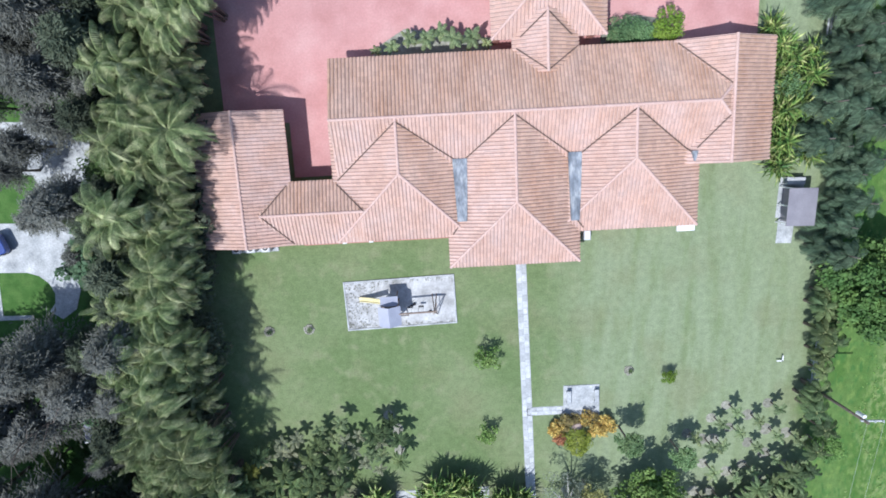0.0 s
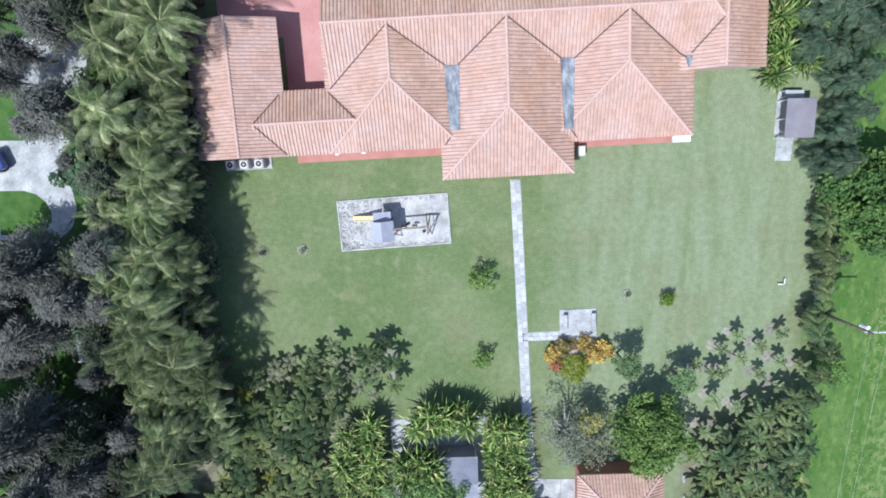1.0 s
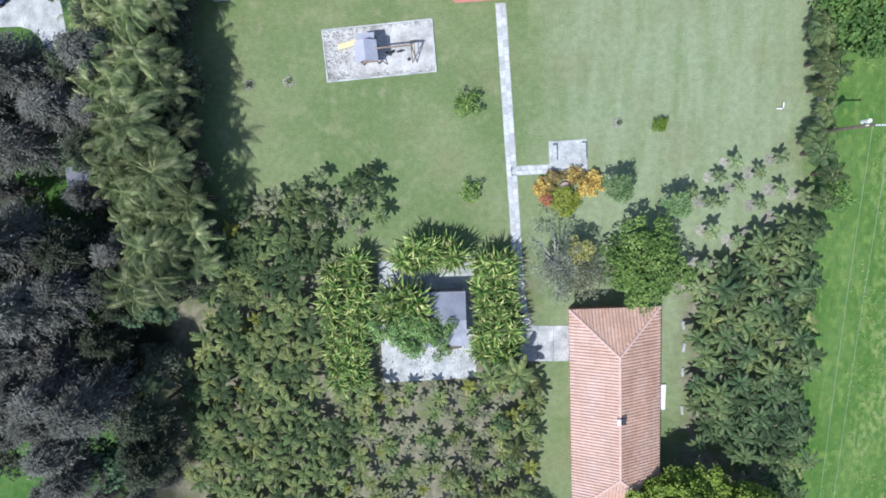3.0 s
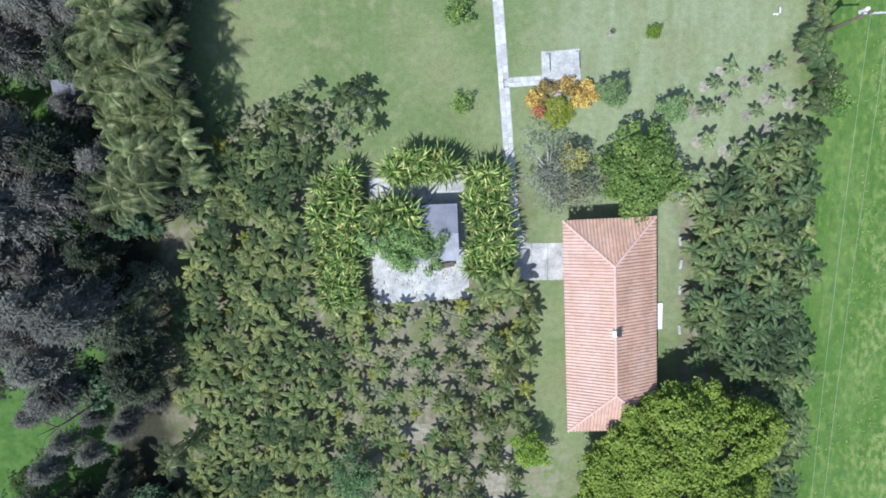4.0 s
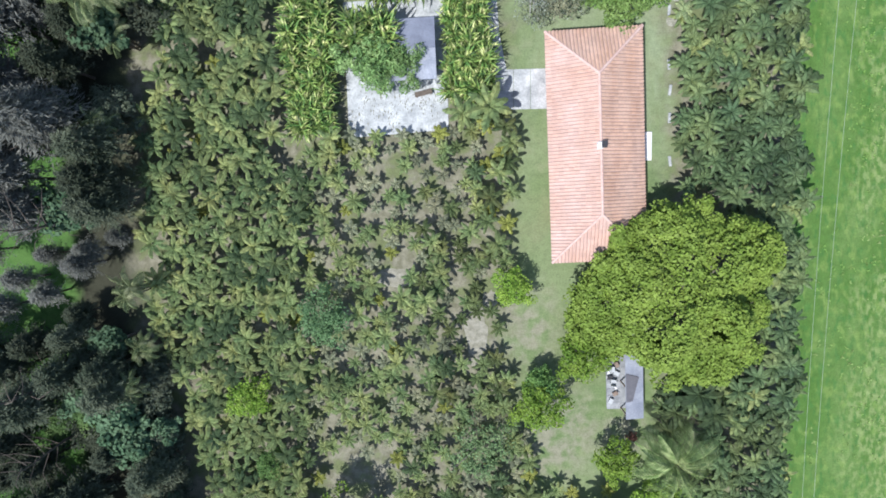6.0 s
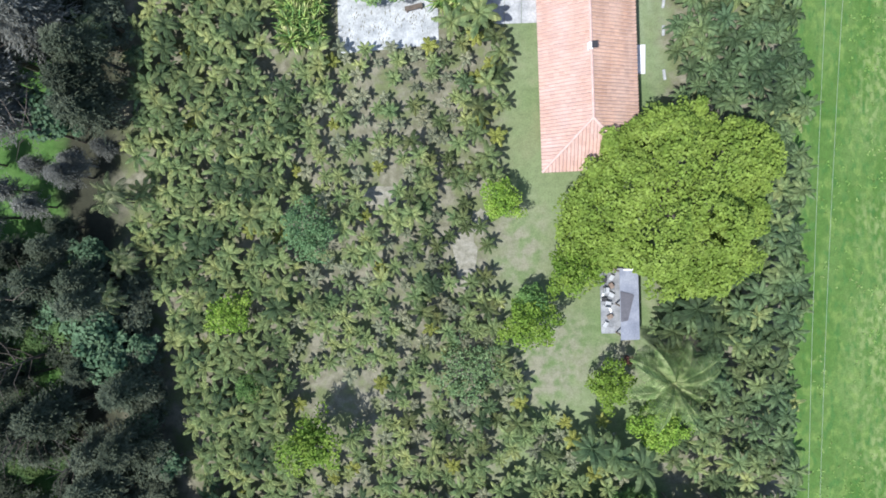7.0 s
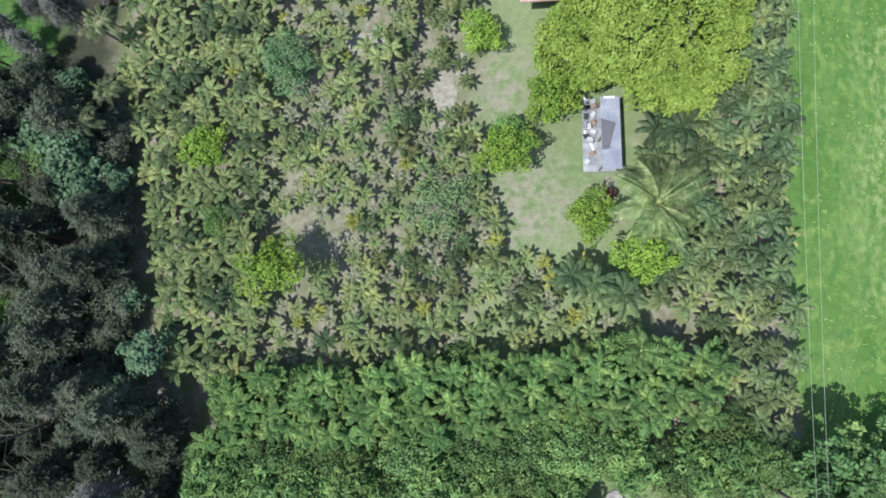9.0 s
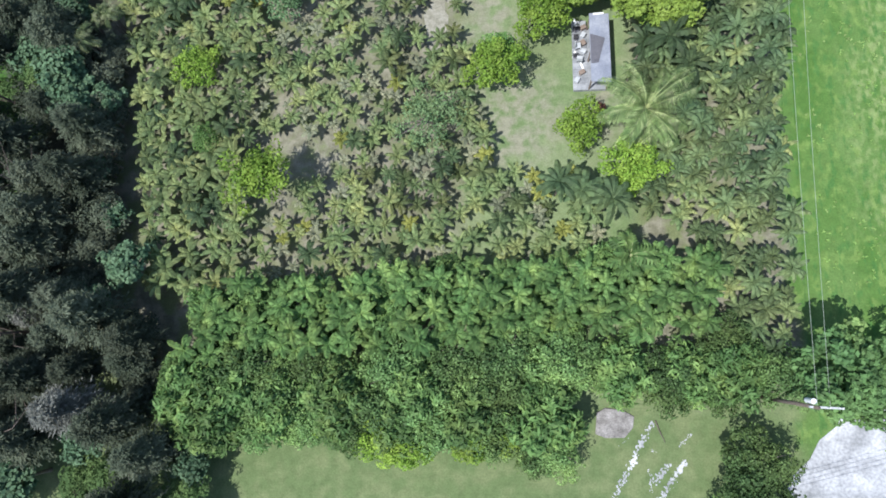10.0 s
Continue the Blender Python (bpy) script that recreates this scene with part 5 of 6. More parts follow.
# coconut palm in the nursery
tall_palm(231, 3.8, 17, 4.9, L_COCONUT, "full coconut palm with pale midribs beside the potting shed", group="", name="coconut_palm", pairs=42, width=0.72, droop=2.3, fold=1.15, slim=0.27, rib=PALERIB, sway=0.35).put(spot(24.5, -73.5, 0, 10))
for x, y, s, k in ((20.0, -79.6, 1.5, 4), (18.2, -79.2, 1.3, 5), (21.8, -80.4, 1.4, 5), (26.4, -67.2, 1.4, 5), (24.6, -67.6, 1.3, 4), (28.2, -69.4, 1.2, 5)):
    young_palm(k, x, y, R.uniform(0, 360), s, True)

# arecas round the patio
def strap(s, x, y, z, az, rise, length, width, bend):
    ca, sa = math.cos(az), math.sin(az)
    px, pz, a = 0.0, z, rise
    vs = []
    for i, w in enumerate((0.55, 1.0, 0.75, 0.06)):
        vs += [(x + px * ca + w * width / 2 * sa, y + px * sa - w * width / 2 * ca, pz), (x + px * ca - w * width / 2 * sa, y + px * sa + w * width / 2 * ca, pz)]
        px += math.cos(a) * length / 3
        pz += math.sin(a) * length / 3
        a -= bend / 3
    s.add(vs, [(2 * i, 2 * i + 2, 2 * i + 3, 2 * i + 1) for i in range(3)])


def areca_kind(seed, mat, height=2.6):
    r = random.Random(seed)
    ob = thing("strap_leaf_shrub", "dense clump of spiky strap leaves with yellowish edges", "shrub", "strap-leaf clumps round the patio")
    s = Shape()
    for i in range(9):
        a, d = i * 2.4, 0.62 * math.sqrt((i + 0.5) / 9)
        x, y = d * math.cos(a), d * math.sin(a)
        h = height * (1.0 - 0.55 * d) * r.uniform(0.75, 1.0)
        if i % 2 == 0:
            part("stem", Shape().tube([(x * 0.5, y * 0.5, -0.05), (x, y, h)], [0.04, 0.03], 5), BARK, ob)
        for k in range(12):
            strap(s, x, y, h + 0.02 * k - 0.25, a + k * 2.4 + r.uniform(-0.3, 0.3), 0.15 + 0.085 * k + r.uniform(-0.2, 0.2), r.uniform(0.95, 1.65), r.uniform(0.11, 0.18), r.uniform(0.4, 1.3))
    part("crown", s, mat, ob)
    return Kind(ob)


AK = [areca_kind(300, L_ARECA), areca_kind(301, L_ARECA), areca_kind(302, L_ARECA, 3.0)]
spots = []
for i in range(10):
    for x in (-7.7, -6.4, -5.3):
        if not (i == 0 and x < -7) and R.random() < 0.93:
            spots.append((x, -32.4 - i * 1.28))
for x in np.arange(-1.3, 4.2, 1.0):
    spots += [(x, -32.5)] + ([(x + 0.3, -31.3)] if -1.2 < x < 3.5 else [])
for i in range(8):
    for x in (6.1, 7.2, 8.3):
        if R.random() < 0.93:
            spots.append((x, -32.8 - i * 1.25))
for x, y in spots:
    AK[R.randrange(3)].put(spot(x + R.uniform(-0.3, 0.3), y + R.uniform(-0.3, 0.3), 0, R.uniform(0, 360), R.uniform(0.85, 1.12)))
for x, y in ((-2.4, -36.0), (-1.0, -35.8), (0.1, -36.2), (-2.3, -37.3), (-0.8, -37.2), (0.2, -37.3)):
    AK[2].put(spot(x, y, 0, R.uniform(0, 360), 1.25))
for x, y, s in ((9.0, -43.0, 1.7), (6.7, -43.4, 1.4)):
    NP[0][0].put(spot(x, y, 0, R.uniform(0, 360), s))
for x, y in ((28.3, 6.2), (28.9, 4.8), (28.4, 3.0), (29.3, 1.8), (28.6, 0.4), (29.4, -0.6), (28.6, -1.6), (29.8, 3.4), (30.2, 5.6), (29.0, 7.2), (28.0, 8.0), (30.9, -0.4), (31.4, 2.8), (30.8, 7.4), (27.2, 9.4)):
    AK[R.randrange(3)].put(spot(x, y, 0, R.uniform(0, 360), R.uniform(0.8, 1.05)))
for u, v, s in ((-3.0, 8.0, 0.8), (-1.6, 8.5, 0.9), (-0.2, 8.4, 1.0), (0.9, 8.9, 0.9), (1.9, 8.3, 1.1), (3.4, 8.3, 1.1), (-4.3, 7.8, 0.6), (4.6, 8.0, 0.6), (14.8, 8.0, 0.8)):
    NP[8][0].put(spot(*hw(u, v), 0.05, R.uniform(0, 360), s))

# trees and shrubs standing alone
broad_tree(401, 7.5, 4.4, 3.4, L_BIG, "huge lime-green spreading tree over the small house end", clump=0.5, count=1600, per=34, leaf_size=0.3, ragged=0.36, thin=0.6, flat=0.6, limbs=9, inner=0.13, lobes=17).put(spot(24.2, -58.7))
broad_tree(402, 3.3, 2.3, 2.6, L_MID, "rounded green tree beside the small house", clump=0.6, count=150, per=64, leaf_size=0.3, ragged=0.5).put(spot(19.8, -32.8, 0, 0, 1.05))
grey = broad_tree(403, 3.4, 1.8, 2.4, L_GREY, "sparse silvery tree with pale bare twigs", clump=0.6, count=95, per=40, leaf_size=0.24, bark=PALEBARK, ragged=0.7, thin=0.32, limbs=20)
grey.put(spot(12.5, -33.0))
broad_tree(414, 2.3, 1.5, 2.2, L_DULL, "sparse olive-leaved tree beside the silvery one", clump=0.5, count=60, per=34, leaf_size=0.26, ragged=0.8, thin=0.4, limbs=12).put(spot(14.6, -34.0))
broad_tree(404, 1.2, 0.8, 2.9, L_FLOWER, "tree top covered in yellow blossom", clump=0.42, count=26, per=50, leaf_size=0.2, ragged=0.5).put(spot(14.3, -31.9))
T_BLUE = broad_tree(405, 2.3, 2.0, 2.2, L_BLUE, "dense bluish-green rounded tree among young palms", per=60, leaf_size=0.24, ragged=0.6)
T_BRIGHT = broad_tree(406, 2.1, 1.7, 2.5, L_BRIGHT, "bright green loose-leaved fruit tree", per=46, leaf_size=0.27, ragged=0.85)
T_GREEN = broad_tree(407, 2.0, 1.6, 2.3, L_TREE, "small green loose-leaved tree", per=50, leaf_size=0.25, ragged=0.8)
T_BLUE.put(spot(-5.7, -61.2))
T_BLUE.put(spot(29.3, 4.7, 0, 80, 0.6))
grey.put(spot(31.2, 1.4, 0, 120, 0.42))
T_PINE = broad_tree(412, 2.4, 1.9, 2.1, L_PINE, "feathery light green tree beside the patio shed", per=90, leaf_size=0.42, thin=0.24, ragged=0.6, flat=0.35)
T_PINE.put(spot(-0.9, -38.9, 0, 40, 1.05))
T_PINE.put(spot(1.9, -38.9, 0, 140, 0.85))
T_BRIGHT.put(spot(13.0, -68.9))
T_GREEN.put(spot(13.4, -67.0, 0, 70, 0.8))
T_BRIGHT.put(spot(16.7, -64.5, 0, 20, 1.0))
T_BRIGHT.put(spot(19.85, -74.2, 0, 60, 0.85))
T_BRIGHT.put(spot(23.8, -77.6, 0, 150, 0.95))
T_BRIGHT.put(spot(-12.8, -68.3, 0, 200, 0.85))
broad_tree(411, 2.2, 1.8, 3.5, L_BRIGHT, "tall bright green loose-leaved fruit tree", per=46, leaf_size=0.27, ragged=0.85).put(spot(-5.2, -78.6, 0, 250, 1.15))
T_PALE = broad_tree(413, 2.5, 1.5, 1.9, L_LIGHTTREE, "loose pale green tree among young palms", per=16, leaf_size=0.26, clump=0.5, ragged=0.8)
T_PALE.put(spot(7.9, -73.0, 0, 300))
T_BRIGHT.put(spot(10.9, -58.6, 0, 120, 0.78))
T_GREEN.put(spot(-11.8, -74.8, 0, 160, 0.7))
T_STEM = broad_tree(408, 1.15, 0.8, 3.0, L_LIGHTTREE, "slender pale green tree with a small round crown", per=40, leaf_size=0.2, clump=0.3, ragged=0.6)
T_LAWN = broad_tree(409, 0.95, 0.8, 0.9, L_MID, "thin young tree with loose leaves on the lawn", per=22, leaf_size=0.22, clump=0.3, count=30, ragged=0.8)
T_STEM.put(spot(17.5, -26.3))
T_STEM.put(spot(22.6, -27.8, 0, 10, 0.95))
T_LAWN.put(spot(4.55, -18.9, 0, 60, 1.15))
T_LAWN.put(spot(4.9, -26.6, 0, 130, 0.95))
T_BRIGHT.put(spot(21.6, -20.9, 0, 190, 0.3))
T_GREEN.put(spot(35.9, -27.4, 0, 190, 0.75))
for u, v, s in ((15.6, 8.0, 0.5), (16.6, 8.3, 0.45), (17.4, 7.9, 0.45)):
    T_BLUE.put(spot(*hw(u, v), 0.05, 30, s))
T_BRIGHT.put(spot(*hw(19.0, 8.2), 0.05, 80, 0.6))

# crotons by the garden slab
def croton(seed, mat, label):
    return broad_tree(seed, 0.75, 0.5, 0.55, mat, label, "shrub", "crotons by the slab", "croton", clump=0.22, count=26, per=30, leaf_size=0.2, ragged=0.7, limbs=5)


CK = [croton(420, L_ORANGE, "yellow-orange croton shrub by the slab"), croton(422, L_PINK, "salmon-red croton shrub by the slab"), croton(423, L_OLIVE, "olive-brown croton shrub by the slab")]
for x, y, s, k in ((11.2, -26.0, 0.95, 0), (11.8, -27.3, 0.8, 1), (11.5, -26.7, 0.7, 0), (12.4, -25.3, 0.95, 2), (13.1, -25.3, 0.7, 2), (14.1, -25.0, 0.9, 0), (14.3, -25.6, 0.7, 2), (16.2, -25.4, 0.95, 0), (15.4, -26.1, 0.95, 0), (16.5, -26.1, 0.75, 0), (15.0, -26.7, 0.7, 0), (11.0, -26.5, 0.5, 0), (15.2, -25.2, 0.6, 2), (12.3, -26.3, 0.6, 2), (15.9, -26.7, 0.6, 0)):
    CK[k].put(spot(x, y, 0, R.uniform(0, 360), s))
broad_tree(421, 1.4, 0.6, 0.6, L_LIMEY, "low mounded lime-green shrub", "shrub", "", "shrub", clump=0.3, count=60, per=60, leaf_size=0.14, limbs=4).put(spot(13.6, -27.5))
rock = Shape()
bm = bmesh.new()
bmesh.ops.create_icosphere(bm, subdivisions=2, radius=0.55)
for v in bm.verts:
    v.co *= 1 + 0.35 * noise.noise(v.co * 2.2)
    v.co.z *= 0.7
bm.verts.index_update()
rock.add([v.co for v in bm.verts], [[v.index for v in f.verts] for f in bm.faces])
bm.free()
solid("boulder", rock, ROCK, "pinkish boulder among the crotons", "boulder").matrix_basis = spot(13.5, -26.3, 0.25)

# planting rings on the lawn
for x, y in ((-15.2, -16.6), (-11.55, -16.4), (18.1, -20.6)):
    ring = Shape()
    r = random.Random(int(x * 10))
    for k in range(11):
        a = 2 * math.pi * k / 11
        ring.box(-0.11, -0.08, -0.02, 0.11, 0.08, 0.09, Matrix.Translation((0.38 * math.cos(a) * r.uniform(0.85, 1.2), 0.38 * math.sin(a) * r.uniform(0.85, 1.2), 0)) @ Matrix.Rotation(a + 1.57 + r.uniform(-0.2, 0.2), 4, "Z"))
    ring.tube([(0, 0, -0.01), (0, 0, 0.03)], [0.36, 0.3], 9)
    solid("planting_ring", ring, MULCH, "ring of pale stones round bare mulch", "planting ring", "planting rings on the lawn").matrix_basis = spot(x, y)
    CKG = Shape()
    for k in range(6):
        frond(CKG, 0.15, k * 1.05, 0.9, 0.32, 1.2, 0.1, 4, r)
    ob = thing("seedling", "tiny dark seedling inside the stone ring", "plant", "seedlings", at=spot(x + 0.1, y))
    part("stem", Shape().tube([(0, 0, 0), (0, 0, 0.16)], [0.02, 0.015], 5), BARK, ob)
    part("leaves", CKG, L_NURSERY_DARK, ob)

# eastern boundary: dark drooping trees, a large tree, palms along the fence
def drooping_tree(seed, height, label):
    r = random.Random(seed)
    ob = thing("drooping_tree", label, "tree", "dark trees on the boundary")
    part("trunk", Shape().tube([(0, 0, -0.1), (0, 0, height * 0.6), (0, 0, height)], [0.2, 0.13, 0.04], 7), BARK, ob)
    s = Shape()
    for t in range(9):
        z = height * (0.3 + 0.075 * t)
        for k in range(6):
            frond(s, z, r.uniform(0, 6.28), r.uniform(0.1, 0.5), r.uniform(1.5, 2.3) * (1.15 - t * 0.06), r.uniform(1.4, 2.1), 0.34, 13, r, fold=0.8, slim=0.4, tip=0.4)
    part("crown", s, L_MAST, ob)
    return Kind(ob)


DT = [drooping_tree(500, 6.0, "tall dark tree with drooping feathery branches"), drooping_tree(501, 5.2, "tall dark tree with drooping feathery branches")]
for x, y in ((32.2, 11.0), (34.2, 12.5), (33.4, 9.0), (31.8, 7.4), (34.6, 7.6), (33.0, 5.4), (34.8, 4.6), (32.6, 2.8), (34.4, 1.6), (33.0, 0.0), (35.4, -1.0), (34.2, -2.2), (34.4, -4.4), (33.6, -6.4), (33.2, -8.6), (36.2, 5.8), (36.6, 2.4), (36.4, 9.6), (38.2, 7.4), (38.0, 11.6), (30.6, 0.6), (31.0, 3.4)):
    DT[R.randrange(2)].put(spot(x, y, 0, R.uniform(0, 360), R.uniform(0.8, 1.1)))
broad_tree(510, 4.6, 3.4, 2.8, L_TREE, "large rounded bright green tree on the boundary", clump=0.8, count=190, per=70, leaf_size=0.34, thin=0.7).put(spot(38.4, -11.6))
FEATHER = tall_palm(250, 3.0, 15, 1.9, L_NURSERY_DARK, "dark feathery palm with drooping fronds along the fence", group="palms along the fence", pairs=15, width=0.36, droop=2.7, fold=1.0, slim=0.5)
for y in (-10.2, -11.4, -12.6, -13.8, -15.0, -16.0, -17.0, -18.2, -20.0, -21.6, -22.6, -23.6, -25.4, -27.6, -30.2):
    FEATHER.put(spot(34.4 + R.uniform(-0.9, 1.1), y, 0, R.uniform(0, 360), R.uniform(0.55, 0.9)))
fence = thing("board_fence", "weathered pale board fence between dark palms", "fence")
for i in range(6):
    y = -16.6 - i * 1.0
    part("post", Shape().box(35.12, y - 0.05, -0.1, 35.22, y + 0.05, 1.15), GREYBOX, fence)
for z in (0.3, 0.62, 0.94):
    part("rail", Shape().box(35.23, -21.8, z, 35.28, -16.4, z + 0.16), CONCRETE, fence)
for x in (35.02, 35.22):
    part("top_board", Shape().box(x, -21.8, 1.16, x + 0.12, -16.4, 1.2), CONCRETE, fence)

sign = thing("marker_post", "small white angled marker on the lawn", "marker", at=spot(32.3, -19.4))
part("post", Shape().box(-0.04, -0.3, 0, 0.04, -0.22, 0.3), WHITE, sign)
part("board", Shape().box(-0.5, -0.28, 0.24, 0.1, -0.18, 0.3), WHITE, sign)
part("arm", Shape().box(0.02, -0.28, 0.24, 0.12, 0.3, 0.3), WHITE, sign)

# southern hedge
HK = [broad_tree(600, 2.6, 2.0, 2.4, L_HEDGE, "leafy green hedge tree in a dense row", "tree", "southern tree row", "hedge_tree", per=26, leaf_size=0.55, clump=0.6, thin=0.32),
      broad_tree(601, 2.4, 1.8, 2.2, L_SMALL, "small-leaved green hedge tree", "tree", "southern tree row", "hedge_tree", per=44, leaf_size=0.23, clump=0.5),
      broad_tree(602, 2.2, 1.6, 1.8, L_BRIGHT, "bright green hedge tree at the grass edge", "tree", "southern tree row", "hedge_tree", per=45, leaf_size=0.24, clump=0.5)]
PK = tall_palm(610, 3.0, 14, 2.0, L_HEDGE, "fresh green palm in the southern tree row", group="southern tree row", pairs=9, width=0.45, droop=1.7, fold=0.7, slim=0.6)
HP = [palm_kind(630 + k, f, ln, h, L_HEDGE, "fresh green broad-fronded palm in a dense row", "southern tree row", droop=1.5, width=0.3)[0] for k, (f, ln, h) in enumerate(((8, 1.2, 3.5), (7, 1.35, 3.9), (8, 1.1, 3.1)))]
for k in HP:
    k.ob.name = "hedge_palm"
for x in np.arange(-9.4, 29.0, 1.15):
    top = -88.4 + (x + 10) * 0.105
    for j in range(5):
        q = R.random()
        (HP[R.randrange(3)] if q < 0.8 else PK if q < 0.87 else HK[0]).put(spot(x + R.uniform(-0.6, 0.6), top - j * 1.1 + R.uniform(-0.5, 0.5), 0, R.uniform(0, 360), R.uniform(0.8, 1.1) * (0.75 if q > 0.87 else 1)))
for x in np.arange(-10.0, 30.5, 2.5):
    for y in (-93.6, -95.6, -97.2):
        if 18.6 < x < 31 and y < -94.5:
            continue
        HK[1 if R.random() < 0.6 else 0].put(spot(x + R.uniform(-0.8, 0.8), y + 0.06 * x * 0.6 + R.uniform(-0.6, 0.6), 0, R.uniform(0, 360), R.uniform(0.8, 1.1)))
for x in (-7.0, -4.0, -1.0, 1.0, 2.5, 4.0, 5.5, 7.0, 12.0, 13.5, 15.0, 16.5, 18.0):
    HK[2 if R.random() < 0.6 else 1].put(spot(x + R.uniform(-0.5, 0.5), -98.0 + R.uniform(-0.6, 0.6), 0, R.uniform(0, 360), R.uniform(0.7, 0.95)))
for x, y, s in ((30.2, -90.4, 0.8), (31.6, -92.2, 0.8), (29.6, -93.4, 0.8), (33.6, -92.6, 0.9), (41.6, -91.0, 1.0), (31.4, -98.4, 0.95), (31.6, -101.2, 1.0), (30.4, -102.4, 0.8)):
    HK[1].put(spot(x, y, 0, R.uniform(0, 360), s))

ROADTREE = broad_tree(640, 2.7, 2.4, 4.9, L_SMALL, "tall broad-leaved green tree beside the road", clump=0.55, per=56, leaf_size=0.38, thin=0.6, ragged=0.6)
ROADTREE.put(spot(36.1, -92.7))
ROADTREE.put(spot(38.9, -92.9, 0, 130, 0.95))
RED_SHRUB = broad_tree(620, 1.0, 0.8, 3.2, L_RED, "purple-red leaved small tree at the roof end", clump=0.35, count=30, per=40, leaf_size=0.2, ragged=0.6)
RED_SHRUB.put(spot(18.0, -54.0, 0, 0, 0.85))
RED_SHRUB.put(spot(18.7, -53.6, 0, 80, 0.8))
RED_SHRUB.put(spot(20.8, -53.2, 0, 160, 0.8))
RED_SHRUB.put(spot(21.6, -72.2, 0, 200, 0.45))
for x, y in ((24.7, -34.6), (24.75, -39.2), (24.9, -41.4), (24.9, -43.8), (25.0, -47.6)):
    solid("edging_stone", bevelled(Shape().box(-0.12, -0.45, -0.05, 0.12, 0.45, 0.12), 0.03), CONCRETE, "pale edging stone at the palm block", "stone", "edging stones").matrix_basis = spot(x, y, 0, R.uniform(-8, 8))
gate = thing("board_fence", "pale board fence piece at the forecourt corner", "fence")
for x in (32.0, 32.28, 32.56):
    part("rail", Shape().box(x, 8.6, 0.9, x + 0.14, 13.0, 0.96), CONCRETE, gate)
for y in (8.8, 10.8, 12.8):
    part("post", Shape().box(32.2, y - 0.06, -0.05, 32.5, y + 0.06, 0.9), GREYBOX, gate)
for k in range(4):
    a, b = Vector((24.0 + k * 0.25, -104.5 - 0.2 * k, 6.2)), Vector((62.0, -91.5 - 0.35 * k, 6.8))
    pts = [a.lerp(b, i / 24) - Vector((0, 0, 4 * 0.6 * (i / 24) * (1 - i / 24))) for i in range(25)]
    solid("power_line", Shape().tube(pts, [0.014] * 25, 4), DARK, "dark overhead cable above the road", "cable", "road cables")
solid("fallen_branch", Shape().tube([(25.5, -96.3, 0.06), (25.75, -97.0, 0.09), (26.15, -97.8, 0.05)], [0.06, 0.05, 0.025], 6), POLEWOOD, "dark fallen branch on the grass", "branch")
bn = thing("timber_bench", "dark weathered timber bench beside the shed", "bench", at=spot(3.2, -41.2, 0.06, 12))
part("seat", bevelled(Shape().box(-0.8, -0.22, 0.4, 0.8, 0.22, 0.46), 0.015), POLEWOOD, bn)
for x in (-0.65, 0.65):
    part("leg", Shape().box(x - 0.05, -0.2, 0, x + 0.05, 0.2, 0.4), TIMBER, bn)

# western wood
def wood_tree(seed, radius, tall, base, mat, label, per, leaf_size, thin, clump, limbs=8, bark=BARK):
    return broad_tree(seed, radius, tall, base, mat, label, "tree", "trees of the western wood", "wood_tree", per=per, leaf_size=leaf_size, thin=thin, clump=clump, ragged=0.7, flat=0.6, jitter=0.2, limbs=limbs, bark=bark)


def feather_tree(seed, height, spread, mat, label, branches=150, per=24, size=0.4, wide=0.2, bark=POLEWOOD):
    """A tall slender tree whose thin branches carry hanging needle-like sprays."""
    g = np.random.default_rng(seed)
    ob = thing("wood_tree", label, "tree", "trees of the western wood")
    trunk = part("trunk", Shape().tube([(0, 0, -0.1), (0.1, 0.05, height * 0.45), (-0.05, 0.1, height)], [0.2, 0.13, 0.025], 7), bark, ob)
    u = g.uniform(0, 1, branches) ** 0.8
    z = height * (0.36 + 0.62 * u)
    az = g.uniform(0, 2 * np.pi, branches)
    reach = spread * (1.05 - 0.72 * u ** 1.5) * g.uniform(0.55, 1.1, branches)
    lift = g.uniform(0.15, 0.75, branches)
    way = np.stack([np.cos(az) * np.cos(lift), np.sin(az) * np.cos(lift), np.sin(lift)], 1)
    root = np.stack([0 * z, 0 * z, z], 1)
    for k in range(0, branches, 75):
        tip = root[k] + way[k] * reach[k]
        part("limb", Shape().tube([root[k] - (0, 0, 0.2), (root[k] + tip) / 2, tip], [0.05, 0.035, 0.01], 5), bark, trunk)
    i = np.repeat(np.arange(branches), per)
    n = len(i)
    t = g.uniform(0.12, 1.05, n)
    at = root[i] + way[i] * (reach[i] * t)[:, None] + g.normal(size=(n, 3)) * 0.16
    at[:, 2] -= 0.3 * reach[i] * t ** 2
    a = way[i] * 0.9 + g.normal(size=(n, 3)) * 0.4 - np.array([0, 0, 0.45])
    a /= np.linalg.norm(a, axis=1)[:, None]
    b = np.cross(a, g.normal(size=(n, 3)) * 0.5 + np.array([0, 0, 1.0]))
    b /= np.linalg.norm(b, axis=1)[:, None]
    L = (size * g.uniform(0.6, 1.3, n))[:, None]
    v = np.stack([at - a * L * 0.5, at + b * L * wide * 0.5, at + a * L * 0.6, at - b * L * wide * 0.5], 1).reshape(-1, 3)
    crown = new("crown", cloud_mesh("crown", v, n, mat))
    crown.parent = ob
    return Kind(ob)


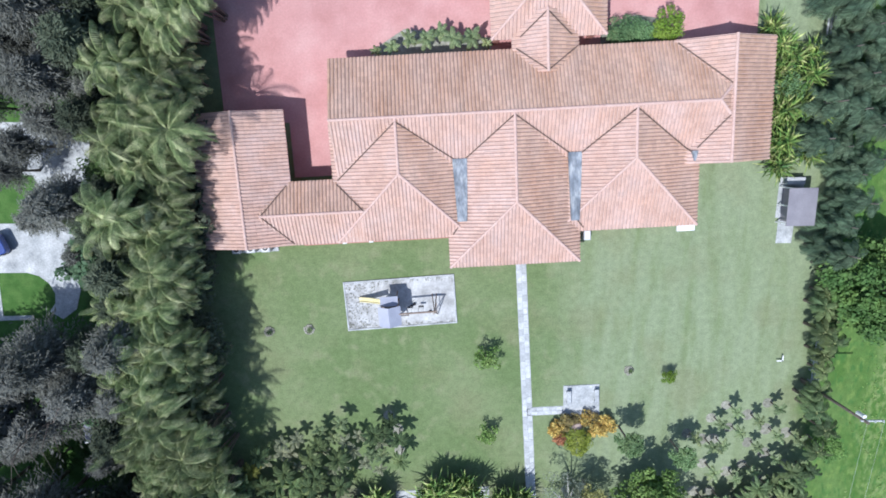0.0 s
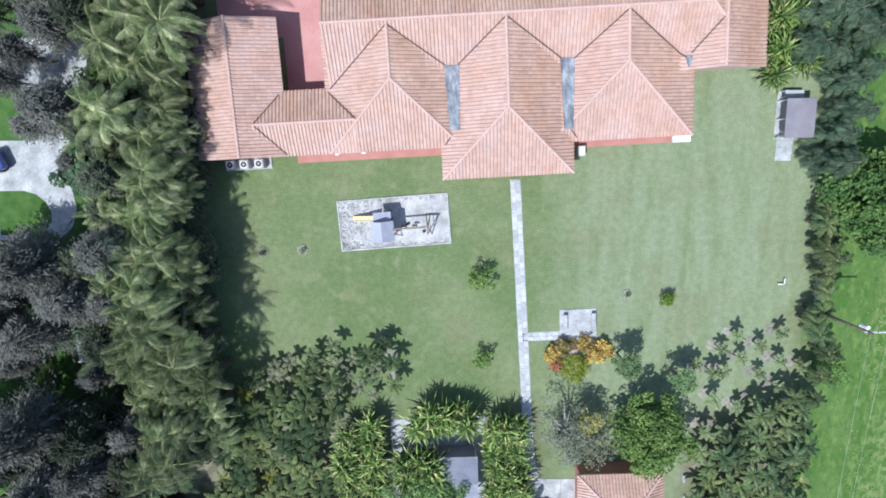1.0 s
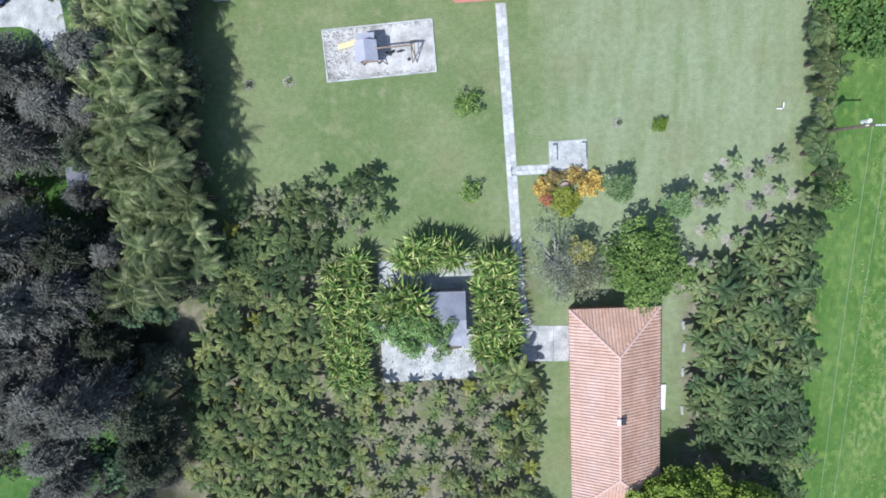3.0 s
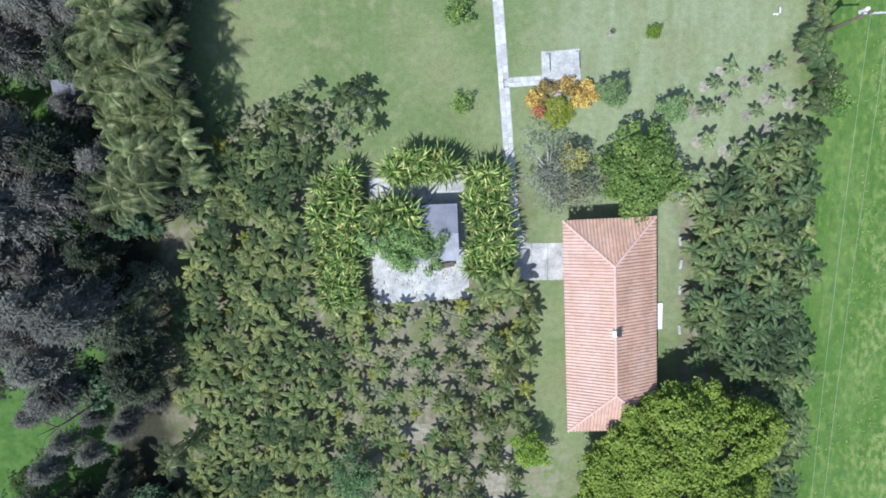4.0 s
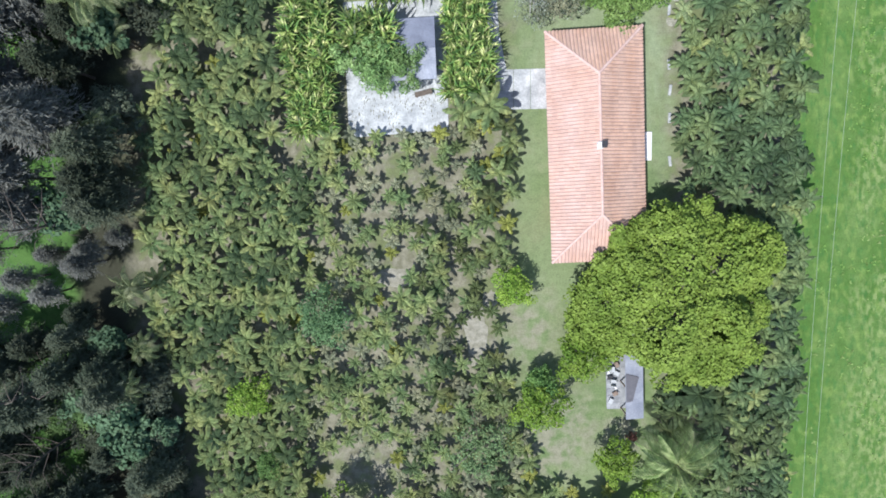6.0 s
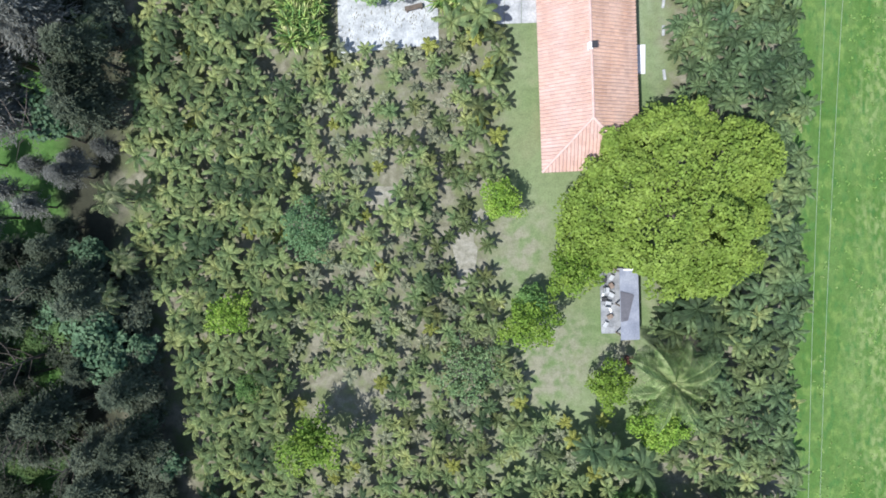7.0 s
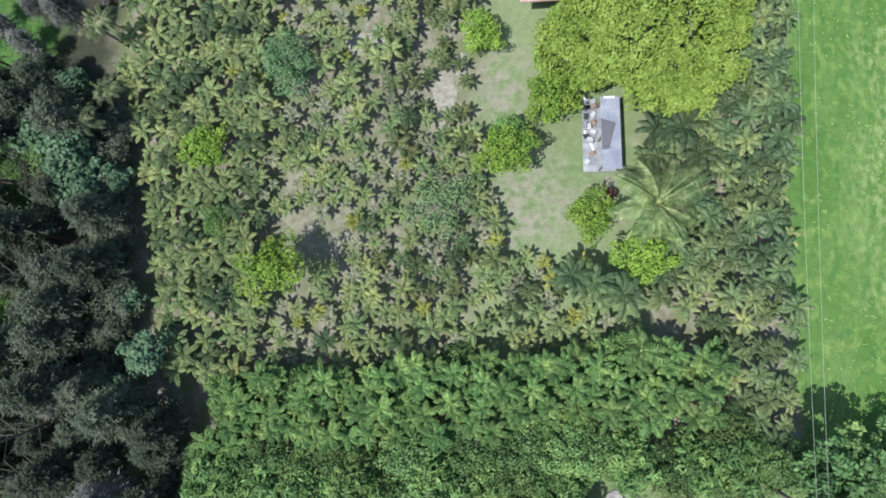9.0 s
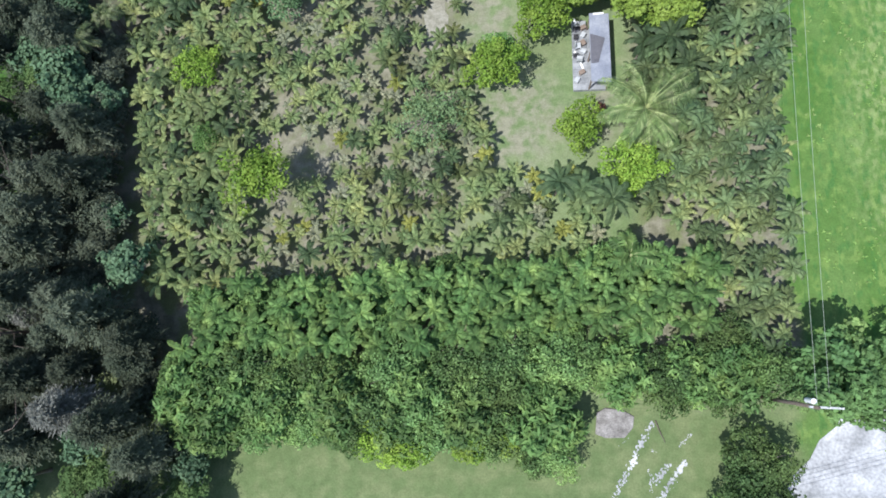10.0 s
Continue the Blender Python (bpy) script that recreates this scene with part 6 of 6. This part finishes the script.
WK = [feather_tree(700, 10.5, 3.3, L_WOOD, "tall grey-green feathery tree of the wood", 330, 34, 0.34, 0.26),
      feather_tree(701, 9.5, 3.2, L_DARKWOOD, "tall dark green feathery tree of the wood", 300, 34, 0.36, 0.3),
      wood_tree(702, 2.5, 2.4, 2.8, L_DARKWOOD, "dark leafy undergrowth tree", 36, 0.36, 0.5, 0.65),
      wood_tree(703, 1.9, 1.7, 3.6, L_BLUEWOOD, "bluish green tree with large round leaves", 24, 0.4, 0.75, 0.5),
      wood_tree(704, 2.3, 1.8, 3.0, L_WOODGREEN, "soft green tree in the wood", 46, 0.34, 0.4, 0.6),
      feather_tree(705, 8.5, 2.9, L_WOOD, "slender grey-green feathery tree of the wood", 240, 32, 0.33, 0.26)]
BARE = thing("bare_tree", "bare grey tree with long crooked branches", "tree", "bare trees of the wood")
r = random.Random(77)
bt = part("trunk", Shape().tube([(0, 0, -0.1), (0.2, 0.1, 4), (-0.3, 0, 8.5), (-0.2, 0.2, 11)], [0.15, 0.11, 0.06, 0.015], 7), POLEWOOD, BARE)
for k in range(13):
    z, a, q = 3.5 + 0.5 * k, r.uniform(0, 6.28), r.uniform(1.6, 3.4)
    part("limb", Shape().tube([(0, 0, z), (q * 0.5 * math.cos(a), q * 0.5 * math.sin(a), z + 0.9), (q * math.cos(a + 0.3), q * math.sin(a + 0.3), z + 1.2)], [0.045, 0.026, 0.008], 5), POLEWOOD, bt)
BARE = Kind(BARE)
for x, y in ((-31.0, -46.0), (-28.0, -52.5), (-27.5, -90.0), (-24.0, -80.0), (-26.0, -97.0), (-21.0, -99.0), (-29.5, -72.0), (-30.0, -21.0), (-30.0, -40.0), (-26.5, -86.0), (-23.0, -92.0), (-34.0, -40.5), (-30.0, -66.5), (-27.5, -88.5), (-24.5, -95.5), (-28.5, -78.0)):
    BARE.put(spot(x, y, 0, R.uniform(0, 360), R.uniform(0.85, 1.15)))
for x, y, s in ((-23.5, -35.8, 1.15), (-27.4, -67.8, 1.0), (-24.0, -69.5, 1.1), (-25.3, -33.2, 0.9), (-27.5, -9.6, 1.1), (-23.3, -71.8, 1.0), (-20.8, -71.3, 0.7), (-19.0, -81.9, 0.6), (-16.2, -86.4, 0.9), (-18.5, -89.4, 0.8), (-29.5, -22.0, 0.9)):
    WK[3].put(spot(x, y, 0.0, R.uniform(0, 360), s))
for x, y, s in ((-29.6, -4.2, 0.8), (-32.0, 0.0, 0.75), (-36.5, -1.5, 0.6), (-29.0, 1.8, 0.8), (-31.5, -5.6, 0.7), (-33.8, -2.0, 0.65), (-34.5, 3.0, 0.7), (-28.2, -8.6, 0.7)):
    WK[5].put(spot(x, y, 0, R.uniform(0, 360), s))
for i in range(26):
    y = -66 - i * 1.35
    x = (-20.6 if y > -70 else -20.9 + (y + 70) * -0.12 if y > -91 else -13.6 if y > -98.5 else -9.0) - R.uniform(0.6, 2.6)
    WK[2].put(spot(x, y, 0, R.uniform(0, 360), R.uniform(0.45, 0.7)))
for x, y, s in ((-30.5, -55.0, 0.5), (-33.0, -57.2, 0.6), (-36.0, -54.6, 0.6), (-31.0, -58.6, 0.55), (-34.6, -59.6, 0.7)):
    WK[5].put(spot(x, y, 0, R.uniform(0, 360), s))
# dark undergrowth added beneath the boundary palms to make their shadow solid
for i in range(24):
    WK[2].put(spot(-21.0 + R.uniform(-1.0, 0.7), 12.0 - i * 2.0, 0, R.uniform(0, 360), R.uniform(0.7, 0.95)))
OPEN = ((-28.5, -13.8, 3.0), (-26.0, -14.5, -7.5), (-31.5, -18.5, -10.0), (-38.5, -24.0, -19.0), (-34.0, -41.0, -39.0), (-29.0, -60.0, -53.5), (-35.0, -71.0, -66.0))
y = 16.0
while y > -107:
    edge = -24.6 if y > -40 else -24.0 if y > -70 else -21.5 + (y + 70) * -0.12 if y > -91 else -14.0 if y > -98.5 else -9.0
    x = edge - R.uniform(0, 1)
    while x > (-44 if y > -52 else -40):
        far = edge - x
        gap = any(x < a and b < y < c for a, b, c in OPEN) or math.hypot(x + 29.8, y + 24.8) < 2.8
        if not gap and R.random() < 0.9:
            q = R.random()
            dark = 0.82 if y > -30 else 0.7 if y > -62 else 0.1
            k = 0 if q < (dark if far > 3 else min(dark, 0.2)) else 1 if q < 0.84 else 2 if q < 0.88 else 3 if q < 0.93 else 4
            if k == 0 and R.random() < 0.4:
                k = 5
            low = 0.55 if -61.5 < y < -52.5 else 0.82 if y < -61.5 else 0.5 if -27.5 < y < -22.5 else 1.0
            WK[k].put(spot(x, y + R.uniform(-1.2, 1.2), 0, R.uniform(0, 360), low * R.uniform(0.75, 1.2) * (0.85 if far < 2 else 1)))
        x -= R.uniform(2.5, 3.6)
    y -= 2.9

# rough weeds in the open field
s = Shape()
for i in range(6500):
    x, y = 37.5 + 22 * R.random() ** 0.9, R.uniform(-100, 15)
    if noise.noise(Vector((x * 0.3, y * 0.15, 3))) + 0.2 * (x > 40.5) < 0.3 * R.random():
        continue
    h = R.uniform(0.07, 0.16)
    for k in range(3):
        strap(s, x, y, 0.01, R.uniform(0, 6.28), R.uniform(0.3, 0.7), h * 1.6, 0.1, 1.0)
solid("field_weeds", s, L_WEED, "tufts of rough pale grass in the field", "grass", kind="stuff")

# flagstones last
for a, b, w, piece, parent, seed in FLAGS:
    flag_row(a, b, w, piece, parent, seed)
